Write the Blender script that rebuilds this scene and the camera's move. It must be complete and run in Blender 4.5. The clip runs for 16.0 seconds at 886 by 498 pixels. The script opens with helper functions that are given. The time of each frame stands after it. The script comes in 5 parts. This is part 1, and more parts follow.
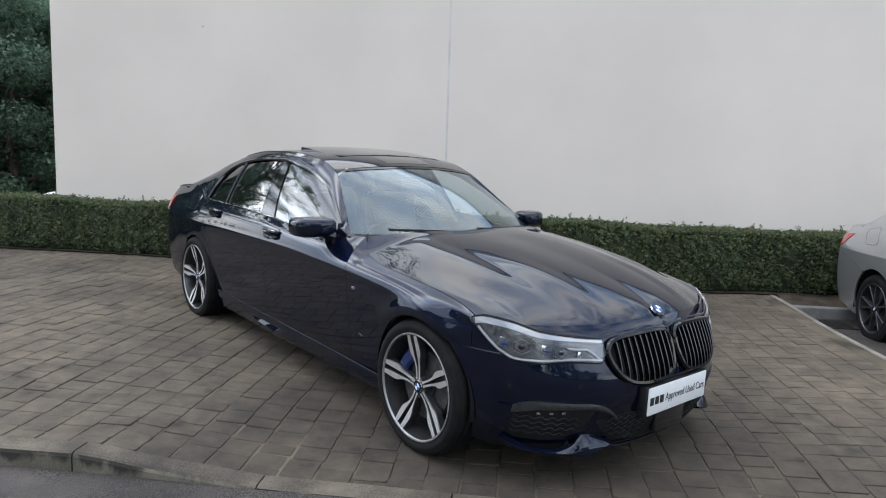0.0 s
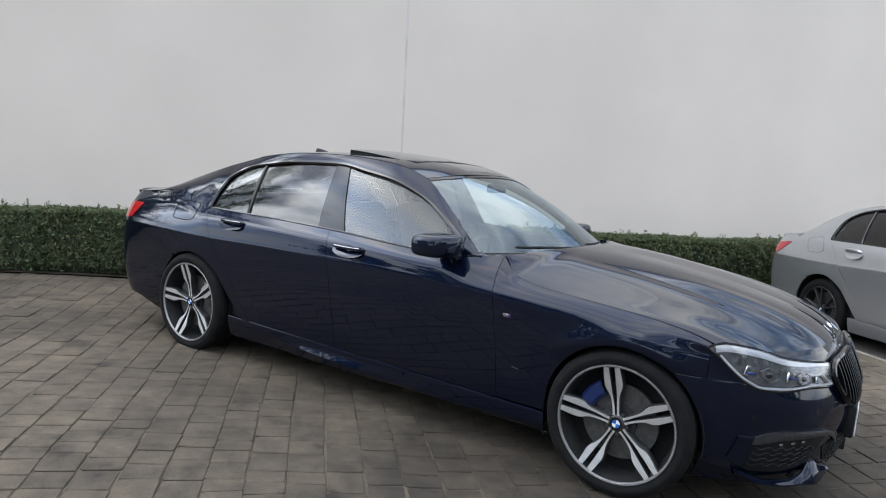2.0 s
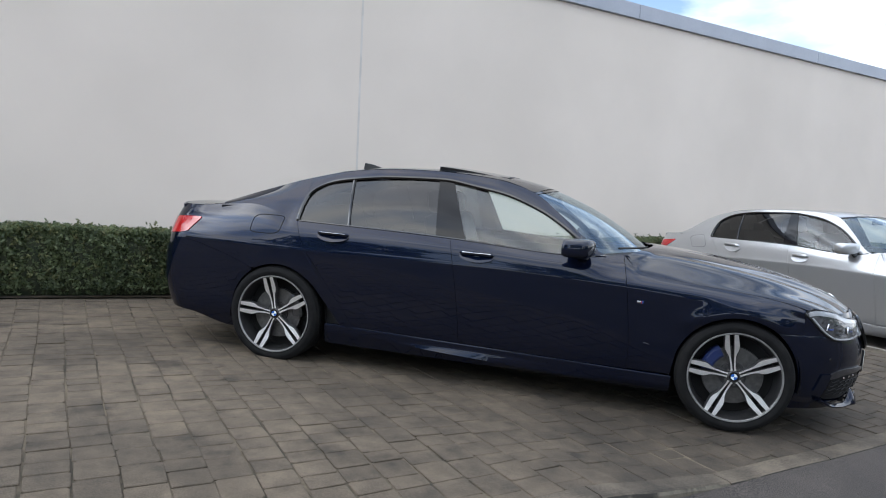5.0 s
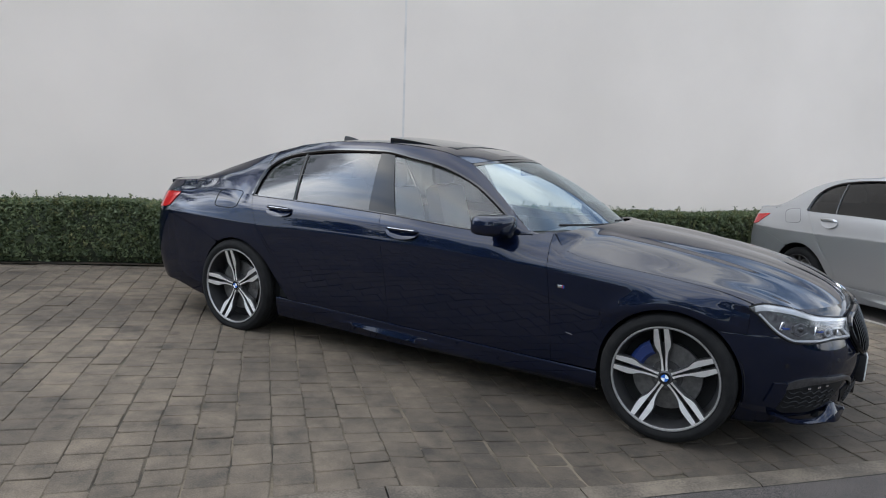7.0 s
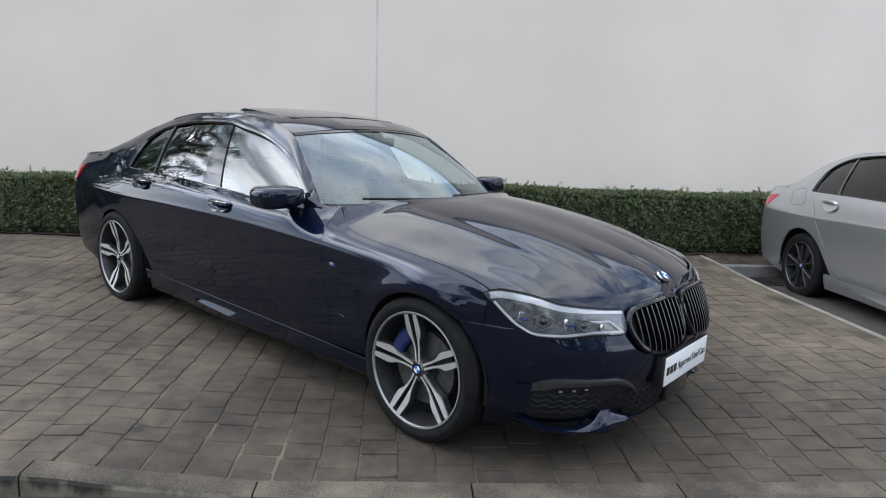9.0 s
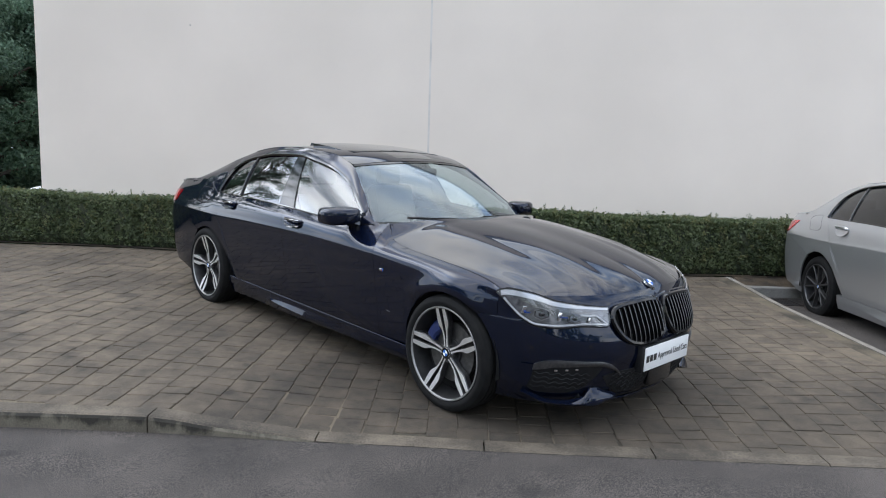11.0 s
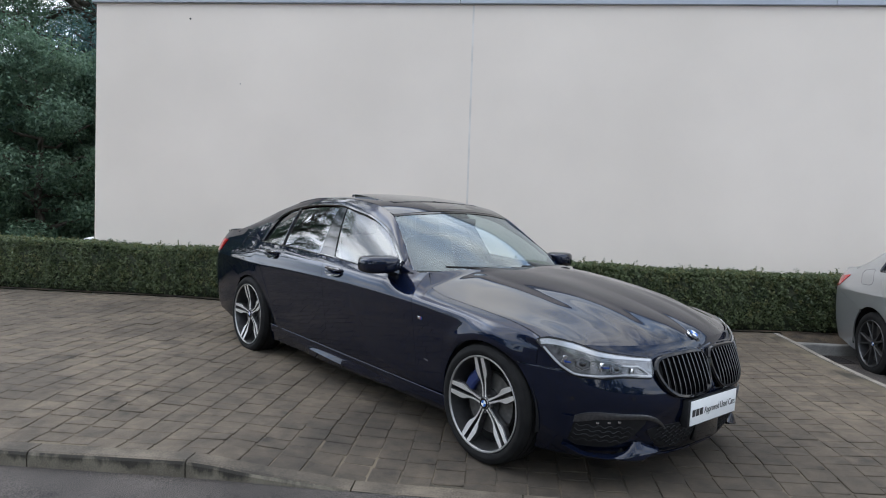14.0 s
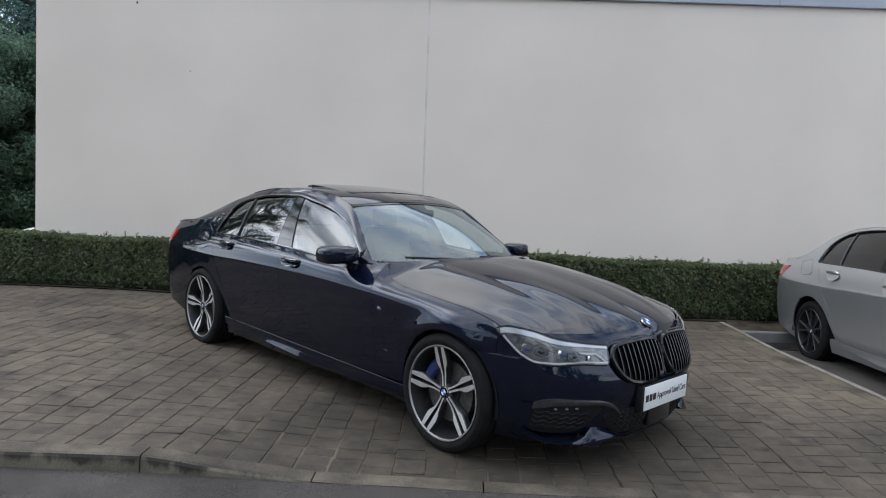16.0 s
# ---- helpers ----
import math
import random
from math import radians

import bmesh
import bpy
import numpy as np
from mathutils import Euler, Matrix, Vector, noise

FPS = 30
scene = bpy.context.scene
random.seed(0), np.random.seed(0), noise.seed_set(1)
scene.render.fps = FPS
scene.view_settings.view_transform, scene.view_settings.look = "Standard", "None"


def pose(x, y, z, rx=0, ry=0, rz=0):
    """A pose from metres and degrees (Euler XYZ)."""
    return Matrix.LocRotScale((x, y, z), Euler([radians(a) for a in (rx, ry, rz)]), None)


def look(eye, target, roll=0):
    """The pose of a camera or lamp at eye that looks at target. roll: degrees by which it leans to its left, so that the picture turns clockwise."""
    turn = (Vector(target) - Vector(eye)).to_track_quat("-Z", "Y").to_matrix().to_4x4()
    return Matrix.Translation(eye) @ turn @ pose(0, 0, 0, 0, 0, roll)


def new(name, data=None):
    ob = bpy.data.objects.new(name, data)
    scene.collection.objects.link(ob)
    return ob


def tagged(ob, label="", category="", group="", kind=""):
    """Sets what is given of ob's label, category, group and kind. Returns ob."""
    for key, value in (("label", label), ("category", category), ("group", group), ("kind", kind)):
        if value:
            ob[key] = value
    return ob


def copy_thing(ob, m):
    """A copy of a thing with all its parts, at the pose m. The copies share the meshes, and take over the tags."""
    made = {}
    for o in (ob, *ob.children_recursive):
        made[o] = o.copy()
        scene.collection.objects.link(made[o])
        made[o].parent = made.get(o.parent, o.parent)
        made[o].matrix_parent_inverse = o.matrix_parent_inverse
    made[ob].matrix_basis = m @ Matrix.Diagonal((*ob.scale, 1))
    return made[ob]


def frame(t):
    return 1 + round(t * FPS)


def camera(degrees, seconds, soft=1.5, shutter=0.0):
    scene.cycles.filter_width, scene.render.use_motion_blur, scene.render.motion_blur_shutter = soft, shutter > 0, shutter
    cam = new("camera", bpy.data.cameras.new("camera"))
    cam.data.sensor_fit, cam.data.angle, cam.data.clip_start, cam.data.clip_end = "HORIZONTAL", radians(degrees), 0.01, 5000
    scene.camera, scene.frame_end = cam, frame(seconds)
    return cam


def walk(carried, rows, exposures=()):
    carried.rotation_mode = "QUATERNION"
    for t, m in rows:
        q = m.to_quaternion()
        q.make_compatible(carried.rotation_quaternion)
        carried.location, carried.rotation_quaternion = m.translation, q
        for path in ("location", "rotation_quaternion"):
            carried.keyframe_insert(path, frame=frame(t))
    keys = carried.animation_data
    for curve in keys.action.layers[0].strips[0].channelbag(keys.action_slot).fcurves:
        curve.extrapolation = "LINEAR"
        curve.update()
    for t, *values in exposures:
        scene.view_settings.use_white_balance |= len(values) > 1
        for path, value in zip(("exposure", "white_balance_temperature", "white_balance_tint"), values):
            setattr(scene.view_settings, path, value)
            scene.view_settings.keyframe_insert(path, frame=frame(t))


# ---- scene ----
cam = camera(67.49, 16.0, soft=1.05)
PATH = [  # seconds, place, turn
    (0, 0.994, -5.139, 1.447, 83.19, -1.83, 6.14),
    (0.5, 0.761, -4.917, 1.360, 83.82, -2.25, 2.37),
    (1, 0.310, -4.786, 1.357, 83.88, -2.48, -4.25),
    (1.5, -0.283, -4.642, 1.366, 84.19, -2.83, -8.63),
    (2, -0.901, -4.616, 1.415, 84.09, -3.05, -10.69),
    (2.5, -1.448, -4.507, 1.359, 84.47, -2.97, -12.69),
    (3, -1.992, -4.419, 1.359, 85.06, -3.16, -20.00),
    (3.5, -2.515, -4.344, 1.336, 85.09, -3.36, -26.16),
    (3.7, -2.657, -4.287, 1.304, 85.47, -3.30, -27.44),
    (4.2, -2.965, -4.274, 1.300, 85.62, -3.22, -30.14),
    (4.75, -3.187, -4.352, 1.333, 85.63, -2.90, -30.74),
    (5.3, -3.197, -4.473, 1.374, 85.43, -2.52, -28.85),
    (5.8, -2.943, -4.574, 1.394, 85.06, -2.29, -24.98),
    (6, -2.727, -4.638, 1.394, 85.00, -2.33, -20.32),
    (6.5, -2.134, -4.740, 1.399, 84.09, -2.04, -15.17),
    (7, -1.540, -4.822, 1.428, 82.52, -1.88, -14.62),
    (7.5, -0.916, -4.842, 1.424, 81.31, -1.82, -12.80),
    (8, -0.350, -4.884, 1.457, 80.82, -1.68, -10.97),
    (8.5, 0.131, -4.873, 1.458, 80.70, -1.66, -6.01),
    (9, 0.454, -4.850, 1.402, 80.72, -1.55, -3.26),
    (9.2, 0.524, -4.920, 1.423, 80.55, -1.53, -1.20),
    (9.9, 0.631, -5.143, 1.420, 81.12, -1.55, 0.63),
    (10.6, 0.623, -5.532, 1.432, 82.32, -1.67, 1.56),
    (11.3, 0.595, -5.736, 1.439, 83.13, -1.78, 2.00),
    (11.5, 0.581, -5.737, 1.424, 83.36, -1.84, 2.06),
    (12, 0.583, -5.727, 1.432, 83.67, -1.93, 2.67),
    (12.5, 0.563, -5.704, 1.415, 84.55, -1.83, 3.86),
    (13, 0.600, -5.709, 1.405, 85.76, -1.92, 4.85),
    (13.5, 0.599, -5.710, 1.393, 86.78, -1.86, 5.10),
    (14, 0.609, -5.704, 1.395, 87.46, -1.90, 5.19),
    (14.5, 0.592, -5.694, 1.403, 88.67, -2.05, 5.05),
    (15, 0.549, -5.729, 1.391, 89.70, -2.08, 2.78),
    (15.5, 0.554, -5.708, 1.370, 88.69, -2.10, 1.33),
    (16, 0.565, -5.721, 1.380, 86.96, -2.11, 1.10),
]
EXPOSED = ((0, 1.42), (3.5, 1.42), (6.0, 1.28), (6.5, 1.26), (7.2, 1.42), (9.0, 1.45), (11.5, 1.50), (13.0, 1.50), (13.5, 1.40), (14.2, 1.32), (15.0, 1.27), (15.5, 1.13), (16.0, 1.10))
walk(cam, [(t, pose(x, y, z, rx, ry, rz)) for t, x, y, z, rx, ry, rz in PATH], exposures=[(t, e - 0.36, 6520, 6.6) for t, e in EXPOSED])


def curve(points):
    """A smooth function through a few (x, value) pairs, flat outside them."""
    xs, vs = [p[0] for p in points], [p[1] for p in points]
    n = len(xs)
    sl = [(vs[i + 1] - vs[i]) / (xs[i + 1] - xs[i]) for i in range(n - 1)]
    tg = [sl[0]] + [0 if sl[i - 1] * sl[i] <= 0 else 2 * sl[i - 1] * sl[i] / (sl[i - 1] + sl[i]) for i in range(1, n - 1)] + [sl[-1]]

    def f(x):
        if x <= xs[0]:
            return vs[0]
        if x >= xs[-1]:
            return vs[-1]
        i = next(k for k in range(n - 1) if x <= xs[k + 1])
        h = xs[i + 1] - xs[i]
        s = (x - xs[i]) / h
        return ((2 * s ** 3 - 3 * s ** 2 + 1) * vs[i] + (s ** 3 - 2 * s ** 2 + s) * h * tg[i]
                + (3 * s ** 2 - 2 * s ** 3) * vs[i + 1] + (s ** 3 - s ** 2) * h * tg[i + 1])
    return f


def ease(s):
    s = min(1.0, max(0.0, s))
    return s * s * (3 - 2 * s)


# ---- world and light ----
SUN_UP, SUN_ROUND = radians(68), radians(290)
world = bpy.data.worlds.new("sky")
scene.world = world
world.use_nodes = True
wn, wl = world.node_tree.nodes, world.node_tree.links
wn.clear()
sky = wn.new("ShaderNodeTexSky")
sky.sky_type, sky.sun_disc, sky.sun_elevation, sky.sun_rotation = "NISHITA", False, SUN_UP, SUN_ROUND
sky_coord = wn.new("ShaderNodeTexCoord")
sky_map = wn.new("ShaderNodeMapping")
sky_map.inputs["Scale"].default_value = (1.0, 1.0, 2.6)
sky_noise = wn.new("ShaderNodeTexNoise")
sky_noise.inputs["Scale"].default_value, sky_noise.inputs["Detail"].default_value = 2.3, 9
sky_noise.inputs["Roughness"].default_value, sky_noise.inputs["Distortion"].default_value = 0.56, 0.25
sky_ramp = wn.new("ShaderNodeValToRGB")
sky_ramp.color_ramp.elements[0].position, sky_ramp.color_ramp.elements[1].position = 0.345, 0.53
cloud_noise = wn.new("ShaderNodeTexNoise")
cloud_noise.inputs["Scale"].default_value, cloud_noise.inputs["Detail"].default_value = 3.4, 6
cloud_ramp = wn.new("ShaderNodeValToRGB")
cloud_ramp.color_ramp.elements[0].position, cloud_ramp.color_ramp.elements[0].color = 0.36, (4.8, 6.2, 9.0, 1)
cloud_ramp.color_ramp.elements[1].position, cloud_ramp.color_ramp.elements[1].color = 0.66, (12.8, 12.9, 13.4, 1)
sky_mix = wn.new("ShaderNodeMix")
sky_mix.data_type = "RGBA"
sky_back, sky_out = wn.new("ShaderNodeBackground"), wn.new("ShaderNodeOutputWorld")
sky_back.inputs["Strength"].default_value = 0.12
wl.new(sky_coord.outputs["Generated"], sky_map.inputs["Vector"])
wl.new(sky_map.outputs["Vector"], sky_noise.inputs["Vector"])
wl.new(sky_map.outputs["Vector"], cloud_noise.inputs["Vector"])
wl.new(sky_noise.outputs["Fac"], sky_ramp.inputs["Fac"])
wl.new(cloud_noise.outputs["Fac"], cloud_ramp.inputs["Fac"])
wl.new(sky_ramp.outputs["Color"], sky_mix.inputs[0])
wl.new(sky.outputs["Color"], sky_mix.inputs[6])
toward, lit, glow = wn.new("ShaderNodeVectorMath"), wn.new("ShaderNodeMapRange"), wn.new("ShaderNodeMix")
toward.operation, glow.data_type, glow.blend_type = "DOT_PRODUCT", "RGBA", "MULTIPLY"
toward.inputs[1].default_value = (-0.803, 0.324, 0.500)
lit.inputs["From Min"].default_value, lit.inputs["From Max"].default_value = 0.87, 0.985
lit.inputs["To Min"].default_value, lit.inputs["To Max"].default_value = 0.85, 2.9
lit.interpolation_type = "SMOOTHSTEP"
glow.inputs[0].default_value = 1.0
wl.new(sky_coord.outputs["Generated"], toward.inputs[0])
wl.new(toward.outputs["Value"], lit.inputs["Value"])
wl.new(cloud_ramp.outputs["Color"], glow.inputs[6])
wl.new(lit.outputs["Result"], glow.inputs[7])
wl.new(glow.outputs[2], sky_mix.inputs[7])
wl.new(sky_mix.outputs[2], sky_back.inputs["Color"])
wl.new(sky_back.outputs["Background"], sky_out.inputs["Surface"])

sun = new("sun", bpy.data.lights.new("sun", "SUN"))
sun.data.energy, sun.data.angle, sun.data.color = 0.65, radians(90), (1.0, 0.96, 0.9)
sun_way = Vector((math.sin(SUN_ROUND) * math.cos(SUN_UP), math.cos(SUN_ROUND) * math.cos(SUN_UP), math.sin(SUN_UP)))
sun.matrix_world = look(sun_way * 50, (0, 0, 0))


# ---- materials ----
def material(name, colour, rough=0.6, metal=0.0, second=None, scale=8.0, fine=120.0, bump=0.0, dist=0.002, coat=0.0,
             spread=(0.35, 0.65), peel=0.02, piece=0.0, spec=0.5, island=0.0, grit=0.35, stain=0.0, spots=0.0, worn=None):
    """A principled surface: base colour varied by a broad and a fine noise, with relief from the fine one."""
    m = bpy.data.materials.new(name)
    m.use_nodes = True
    n, l = m.node_tree.nodes, m.node_tree.links
    b = n["Principled BSDF"]
    b.inputs["Roughness"].default_value, b.inputs["Metallic"].default_value = rough, metal
    b.inputs["Coat Weight"].default_value, b.inputs["Coat Roughness"].default_value, b.inputs["Coat IOR"].default_value = coat, peel, 1.5
    b.inputs["Specular IOR Level"].default_value = spec
    b.inputs["Base Color"].default_value = (*colour, 1)
    co = n.new("ShaderNodeNewGeometry" if stain else "ShaderNodeTexCoord")
    place = co.outputs["Position" if stain else "Object"]
    if second:
        big, small, mix = n.new("ShaderNodeTexNoise"), n.new("ShaderNodeTexNoise"), n.new("ShaderNodeMath")
        big.inputs["Scale"].default_value, big.inputs["Detail"].default_value = scale, 6
        small.inputs["Scale"].default_value, small.inputs["Detail"].default_value = fine, 4
        mix.operation = "MULTIPLY_ADD"
        mix.inputs[1].default_value = grit
        ramp = n.new("ShaderNodeValToRGB")
        ramp.color_ramp.elements[0].position, ramp.color_ramp.elements[0].color = spread[0], (*colour, 1)
        ramp.color_ramp.elements[1].position, ramp.color_ramp.elements[1].color = spread[1], (*second, 1)
        sub = n.new("ShaderNodeMath")
        sub.operation = "SUBTRACT"
        sub.inputs[1].default_value = grit / 2
        l.new(place, big.inputs["Vector"])
        l.new(place, small.inputs["Vector"])
        l.new(small.outputs["Fac"], mix.inputs[0])
        l.new(big.outputs["Fac"], mix.inputs[2])
        l.new(mix.outputs[0], sub.inputs[0])
        last = sub.outputs[0]
        if piece or island:
            own = n.new("ShaderNodeObjectInfo" if piece else "ShaderNodeNewGeometry")
            add = n.new("ShaderNodeMath")
            add.operation = "MULTIPLY_ADD"
            add.inputs[1].default_value = piece or island
            l.new(own.outputs["Random" if piece else "Random Per Island"], add.inputs[0])
            l.new(last, add.inputs[2])
            half = n.new("ShaderNodeMath")
            half.operation = "SUBTRACT"
            half.inputs[1].default_value = (piece or island) / 2
            l.new(add.outputs[0], half.inputs[0])
            last = half.outputs[0]
        l.new(last, ramp.inputs["Fac"])
        tone = ramp.outputs["Color"]
        if stain:
            patch, dark, over = n.new("ShaderNodeTexNoise"), n.new("ShaderNodeMapRange"), n.new("ShaderNodeMix")
            patch.inputs["Scale"].default_value, patch.inputs["Detail"].default_value, patch.inputs["Roughness"].default_value = 0.9, 10, 0.68
            dark.inputs["From Min"].default_value, dark.inputs["From Max"].default_value = 0.40, 0.58
            dark.inputs["To Min"].default_value, dark.inputs["To Max"].default_value = 1 - stain, 1.0
            over.data_type, over.blend_type = "RGBA", "MULTIPLY"
            over.inputs[0].default_value = 1.0
            l.new(place, patch.inputs["Vector"])
            l.new(patch.outputs["Fac"], dark.inputs["Value"])
            l.new(tone, over.inputs[6])
            l.new(dark.outputs["Result"], over.inputs[7])
            tone = over.outputs[2]
        if spots:
            drop, edge, mark = n.new("ShaderNodeTexNoise"), n.new("ShaderNodeMapRange"), n.new("ShaderNodeMix")
            drop.inputs["Scale"].default_value, drop.inputs["Detail"].default_value, drop.inputs["Roughness"].default_value = 3.6, 3, 0.5
            edge.inputs["From Min"].default_value, edge.inputs["From Max"].default_value = 0.29, 0.37
            edge.inputs["To Min"].default_value, edge.inputs["To Max"].default_value = 1 - spots, 1.0
            mark.data_type, mark.blend_type = "RGBA", "MULTIPLY"
            mark.inputs[0].default_value = 1.0
            l.new(place, drop.inputs["Vector"])
            l.new(drop.outputs["Fac"], edge.inputs["Value"])
            l.new(tone, mark.inputs[6])
            l.new(edge.outputs["Result"], mark.inputs[7])
            tone = mark.outputs[2]
        # Ragged oval dimming of the tone: ground dirt plus the car's soft shade
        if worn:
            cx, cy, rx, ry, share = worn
            fit, far, rough_edge, sum_up, dimming, dirt_shade = (n.new(k) for k in ("ShaderNodeMapping", "ShaderNodeVectorMath", "ShaderNodeTexNoise", "ShaderNodeMath", "ShaderNodeMapRange", "ShaderNodeMix"))
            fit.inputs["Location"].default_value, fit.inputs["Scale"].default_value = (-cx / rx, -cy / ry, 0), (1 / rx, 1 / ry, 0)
            far.operation, sum_up.operation, dimming.interpolation_type = "LENGTH", "MULTIPLY_ADD", "SMOOTHSTEP"
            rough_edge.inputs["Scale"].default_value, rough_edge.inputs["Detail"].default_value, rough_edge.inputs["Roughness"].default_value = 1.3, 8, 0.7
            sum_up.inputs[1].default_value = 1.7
            dimming.inputs["From Min"].default_value, dimming.inputs["From Max"].default_value = 1.35, 2.05
            dimming.inputs["To Min"].default_value, dimming.inputs["To Max"].default_value = 1 - share, 1.0
            dirt_shade.data_type, dirt_shade.blend_type = "RGBA", "MULTIPLY"
            dirt_shade.inputs[0].default_value = 1.0
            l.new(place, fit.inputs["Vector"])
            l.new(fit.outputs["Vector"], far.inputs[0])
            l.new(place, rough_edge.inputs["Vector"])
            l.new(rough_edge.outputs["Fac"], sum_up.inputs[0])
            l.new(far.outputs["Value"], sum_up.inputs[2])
            l.new(sum_up.outputs[0], dimming.inputs["Value"])
            l.new(tone, dirt_shade.inputs[6])
            l.new(dimming.outputs["Result"], dirt_shade.inputs[7])
            tone = dirt_shade.outputs[2]
        l.new(tone, b.inputs["Base Color"])
        if bump:
            bp = n.new("ShaderNodeBump")
            bp.inputs["Strength"].default_value, bp.inputs["Distance"].default_value = bump, dist
            l.new(small.outputs["Fac"], bp.inputs["Height"])
            l.new(bp.outputs["Normal"], b.inputs["Normal"])
    return m


def glass(name, tint, straight=0.08, rough=0.0, sheen=(1.0, 1.0, 1.0)):
    """A clear pane that mirrors more the flatter it is looked at."""
    m = bpy.data.materials.new(name)
    m.use_nodes = True
    n, l = m.node_tree.nodes, m.node_tree.links
    n.clear()
    out, mix, tr, gl = n.new("ShaderNodeOutputMaterial"), n.new("ShaderNodeMixShader"), n.new("ShaderNodeBsdfTransparent"), n.new("ShaderNodeBsdfGlossy")
    lw, power, fr = n.new("ShaderNodeLayerWeight"), n.new("ShaderNodeMath"), n.new("ShaderNodeMath")
    power.operation, fr.operation = "POWER", "MULTIPLY_ADD"
    power.inputs[1].default_value, fr.inputs[1].default_value, fr.inputs[2].default_value = 4.0, 1 - straight, straight
    l.new(lw.outputs["Facing"], power.inputs[0])
    l.new(power.outputs[0], fr.inputs[0])
    tr.inputs["Color"].default_value = (*tint, 1)
    gl.inputs["Roughness"].default_value = rough
    gl.inputs["Color"].default_value = (*sheen, 1)
    l.new(fr.outputs[0], mix.inputs[0])
    l.new(tr.outputs[0], mix.inputs[1])
    l.new(gl.outputs[0], mix.inputs[2])
    l.new(mix.outputs[0], out.inputs["Surface"])
    return m


def leafy(m, share=0.4):
    """Lets a leaf pass part of the light that falls on its other side."""
    n, l = m.node_tree.nodes, m.node_tree.links
    b, out = n["Principled BSDF"], n["Material Output"]
    thin, mix = n.new("ShaderNodeBsdfTranslucent"), n.new("ShaderNodeMixShader")
    mix.inputs[0].default_value = share
    l.new(b.inputs["Base Color"].links[0].from_socket, thin.inputs["Color"])
    l.new(b.outputs[0], mix.inputs[1])
    l.new(thin.outputs[0], mix.inputs[2])
    l.new(mix.outputs[0], out.inputs["Surface"])
    return m


RENDER_WALL = material("painted render", (0.71, 0.632, 0.556), 0.85, second=(0.775, 0.69, 0.609), scale=0.55, fine=160, bump=0.12, dist=0.002)
CAP_METAL = material("grey coping metal", (0.34, 0.36, 0.41), 0.45, 0.2, second=(0.38, 0.40, 0.45), scale=1.5, fine=30)
SEAL = material("joint sealant", (0.70, 0.65, 0.60), 0.8, second=(0.56, 0.52, 0.48), scale=3, fine=60)
# worn: paver dirt and the shade beside the car, painted darker together
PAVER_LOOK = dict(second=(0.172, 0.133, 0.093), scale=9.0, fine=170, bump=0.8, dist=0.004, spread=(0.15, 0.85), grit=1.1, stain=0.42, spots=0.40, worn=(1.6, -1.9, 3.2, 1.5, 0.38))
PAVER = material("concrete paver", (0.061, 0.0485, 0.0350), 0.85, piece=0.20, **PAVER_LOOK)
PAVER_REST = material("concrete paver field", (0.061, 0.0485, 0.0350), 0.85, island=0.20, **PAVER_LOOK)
JOINT = material("sandy joint with moss", (0.036, 0.030, 0.021), 0.95, second=(0.135, 0.108, 0.074), scale=3, fine=90, bump=0.5, dist=0.004)
ASPHALT = material("worn asphalt", (0.010, 0.0085, 0.0078), 0.9, second=(0.122, 0.103, 0.090), scale=1.2, fine=190, bump=1.0, dist=0.006, spread=(0.14, 0.90), grit=3.2, stain=0.30, spots=0.35)
KERB = material("concrete kerb", (0.064, 0.052, 0.039), 0.88, second=(0.148, 0.120, 0.088), scale=5, fine=110, bump=0.5, dist=0.003, grit=0.7, stain=0.45, spots=0.3)
WHITE_LINE = material("worn pale edging", (0.16, 0.142, 0.118), 0.85, second=(0.27, 0.243, 0.207), scale=4, fine=90, bump=0.3, grit=0.6)


def rubbed(m, share):
    """Black tyre rub running down from the top edge of each stone, with a ragged lower edge."""
    n, l = m.node_tree.nodes, m.node_tree.links
    b = n["Principled BSDF"]
    own, split, fit, ragged, add, band, mark = (n.new(k) for k in ("ShaderNodeTexCoord", "ShaderNodeSeparateXYZ", "ShaderNodeMapping", "ShaderNodeTexNoise", "ShaderNodeMath", "ShaderNodeMapRange", "ShaderNodeMix"))
    fit.inputs["Scale"].default_value = (1.0, 1.0, 0.45)
    ragged.inputs["Scale"].default_value, ragged.inputs["Detail"].default_value, ragged.inputs["Roughness"].default_value = 7.0, 7, 0.62
    add.operation, add.inputs[1].default_value = "MULTIPLY_ADD", 0.9
    band.inputs["From Min"].default_value, band.inputs["From Max"].default_value = 1.22, 1.36
    band.inputs["To Min"].default_value, band.inputs["To Max"].default_value = 1.0, 1 - share
    mark.data_type, mark.blend_type = "RGBA", "MULTIPLY"
    mark.inputs[0].default_value = 1.0
    l.new(own.outputs["Generated"], split.inputs[0])
    l.new(own.outputs["Object"], fit.inputs["Vector"])
    l.new(fit.outputs["Vector"], ragged.inputs["Vector"])
    l.new(ragged.outputs["Fac"], add.inputs[0])
    l.new(split.outputs["Z"], add.inputs[2])
    l.new(add.outputs[0], band.inputs["Value"])
    l.new(b.inputs["Base Color"].links[0].from_socket, mark.inputs[6])
    l.new(band.outputs["Result"], mark.inputs[7])
    l.new(mark.outputs[2], b.inputs["Base Color"])
    return m


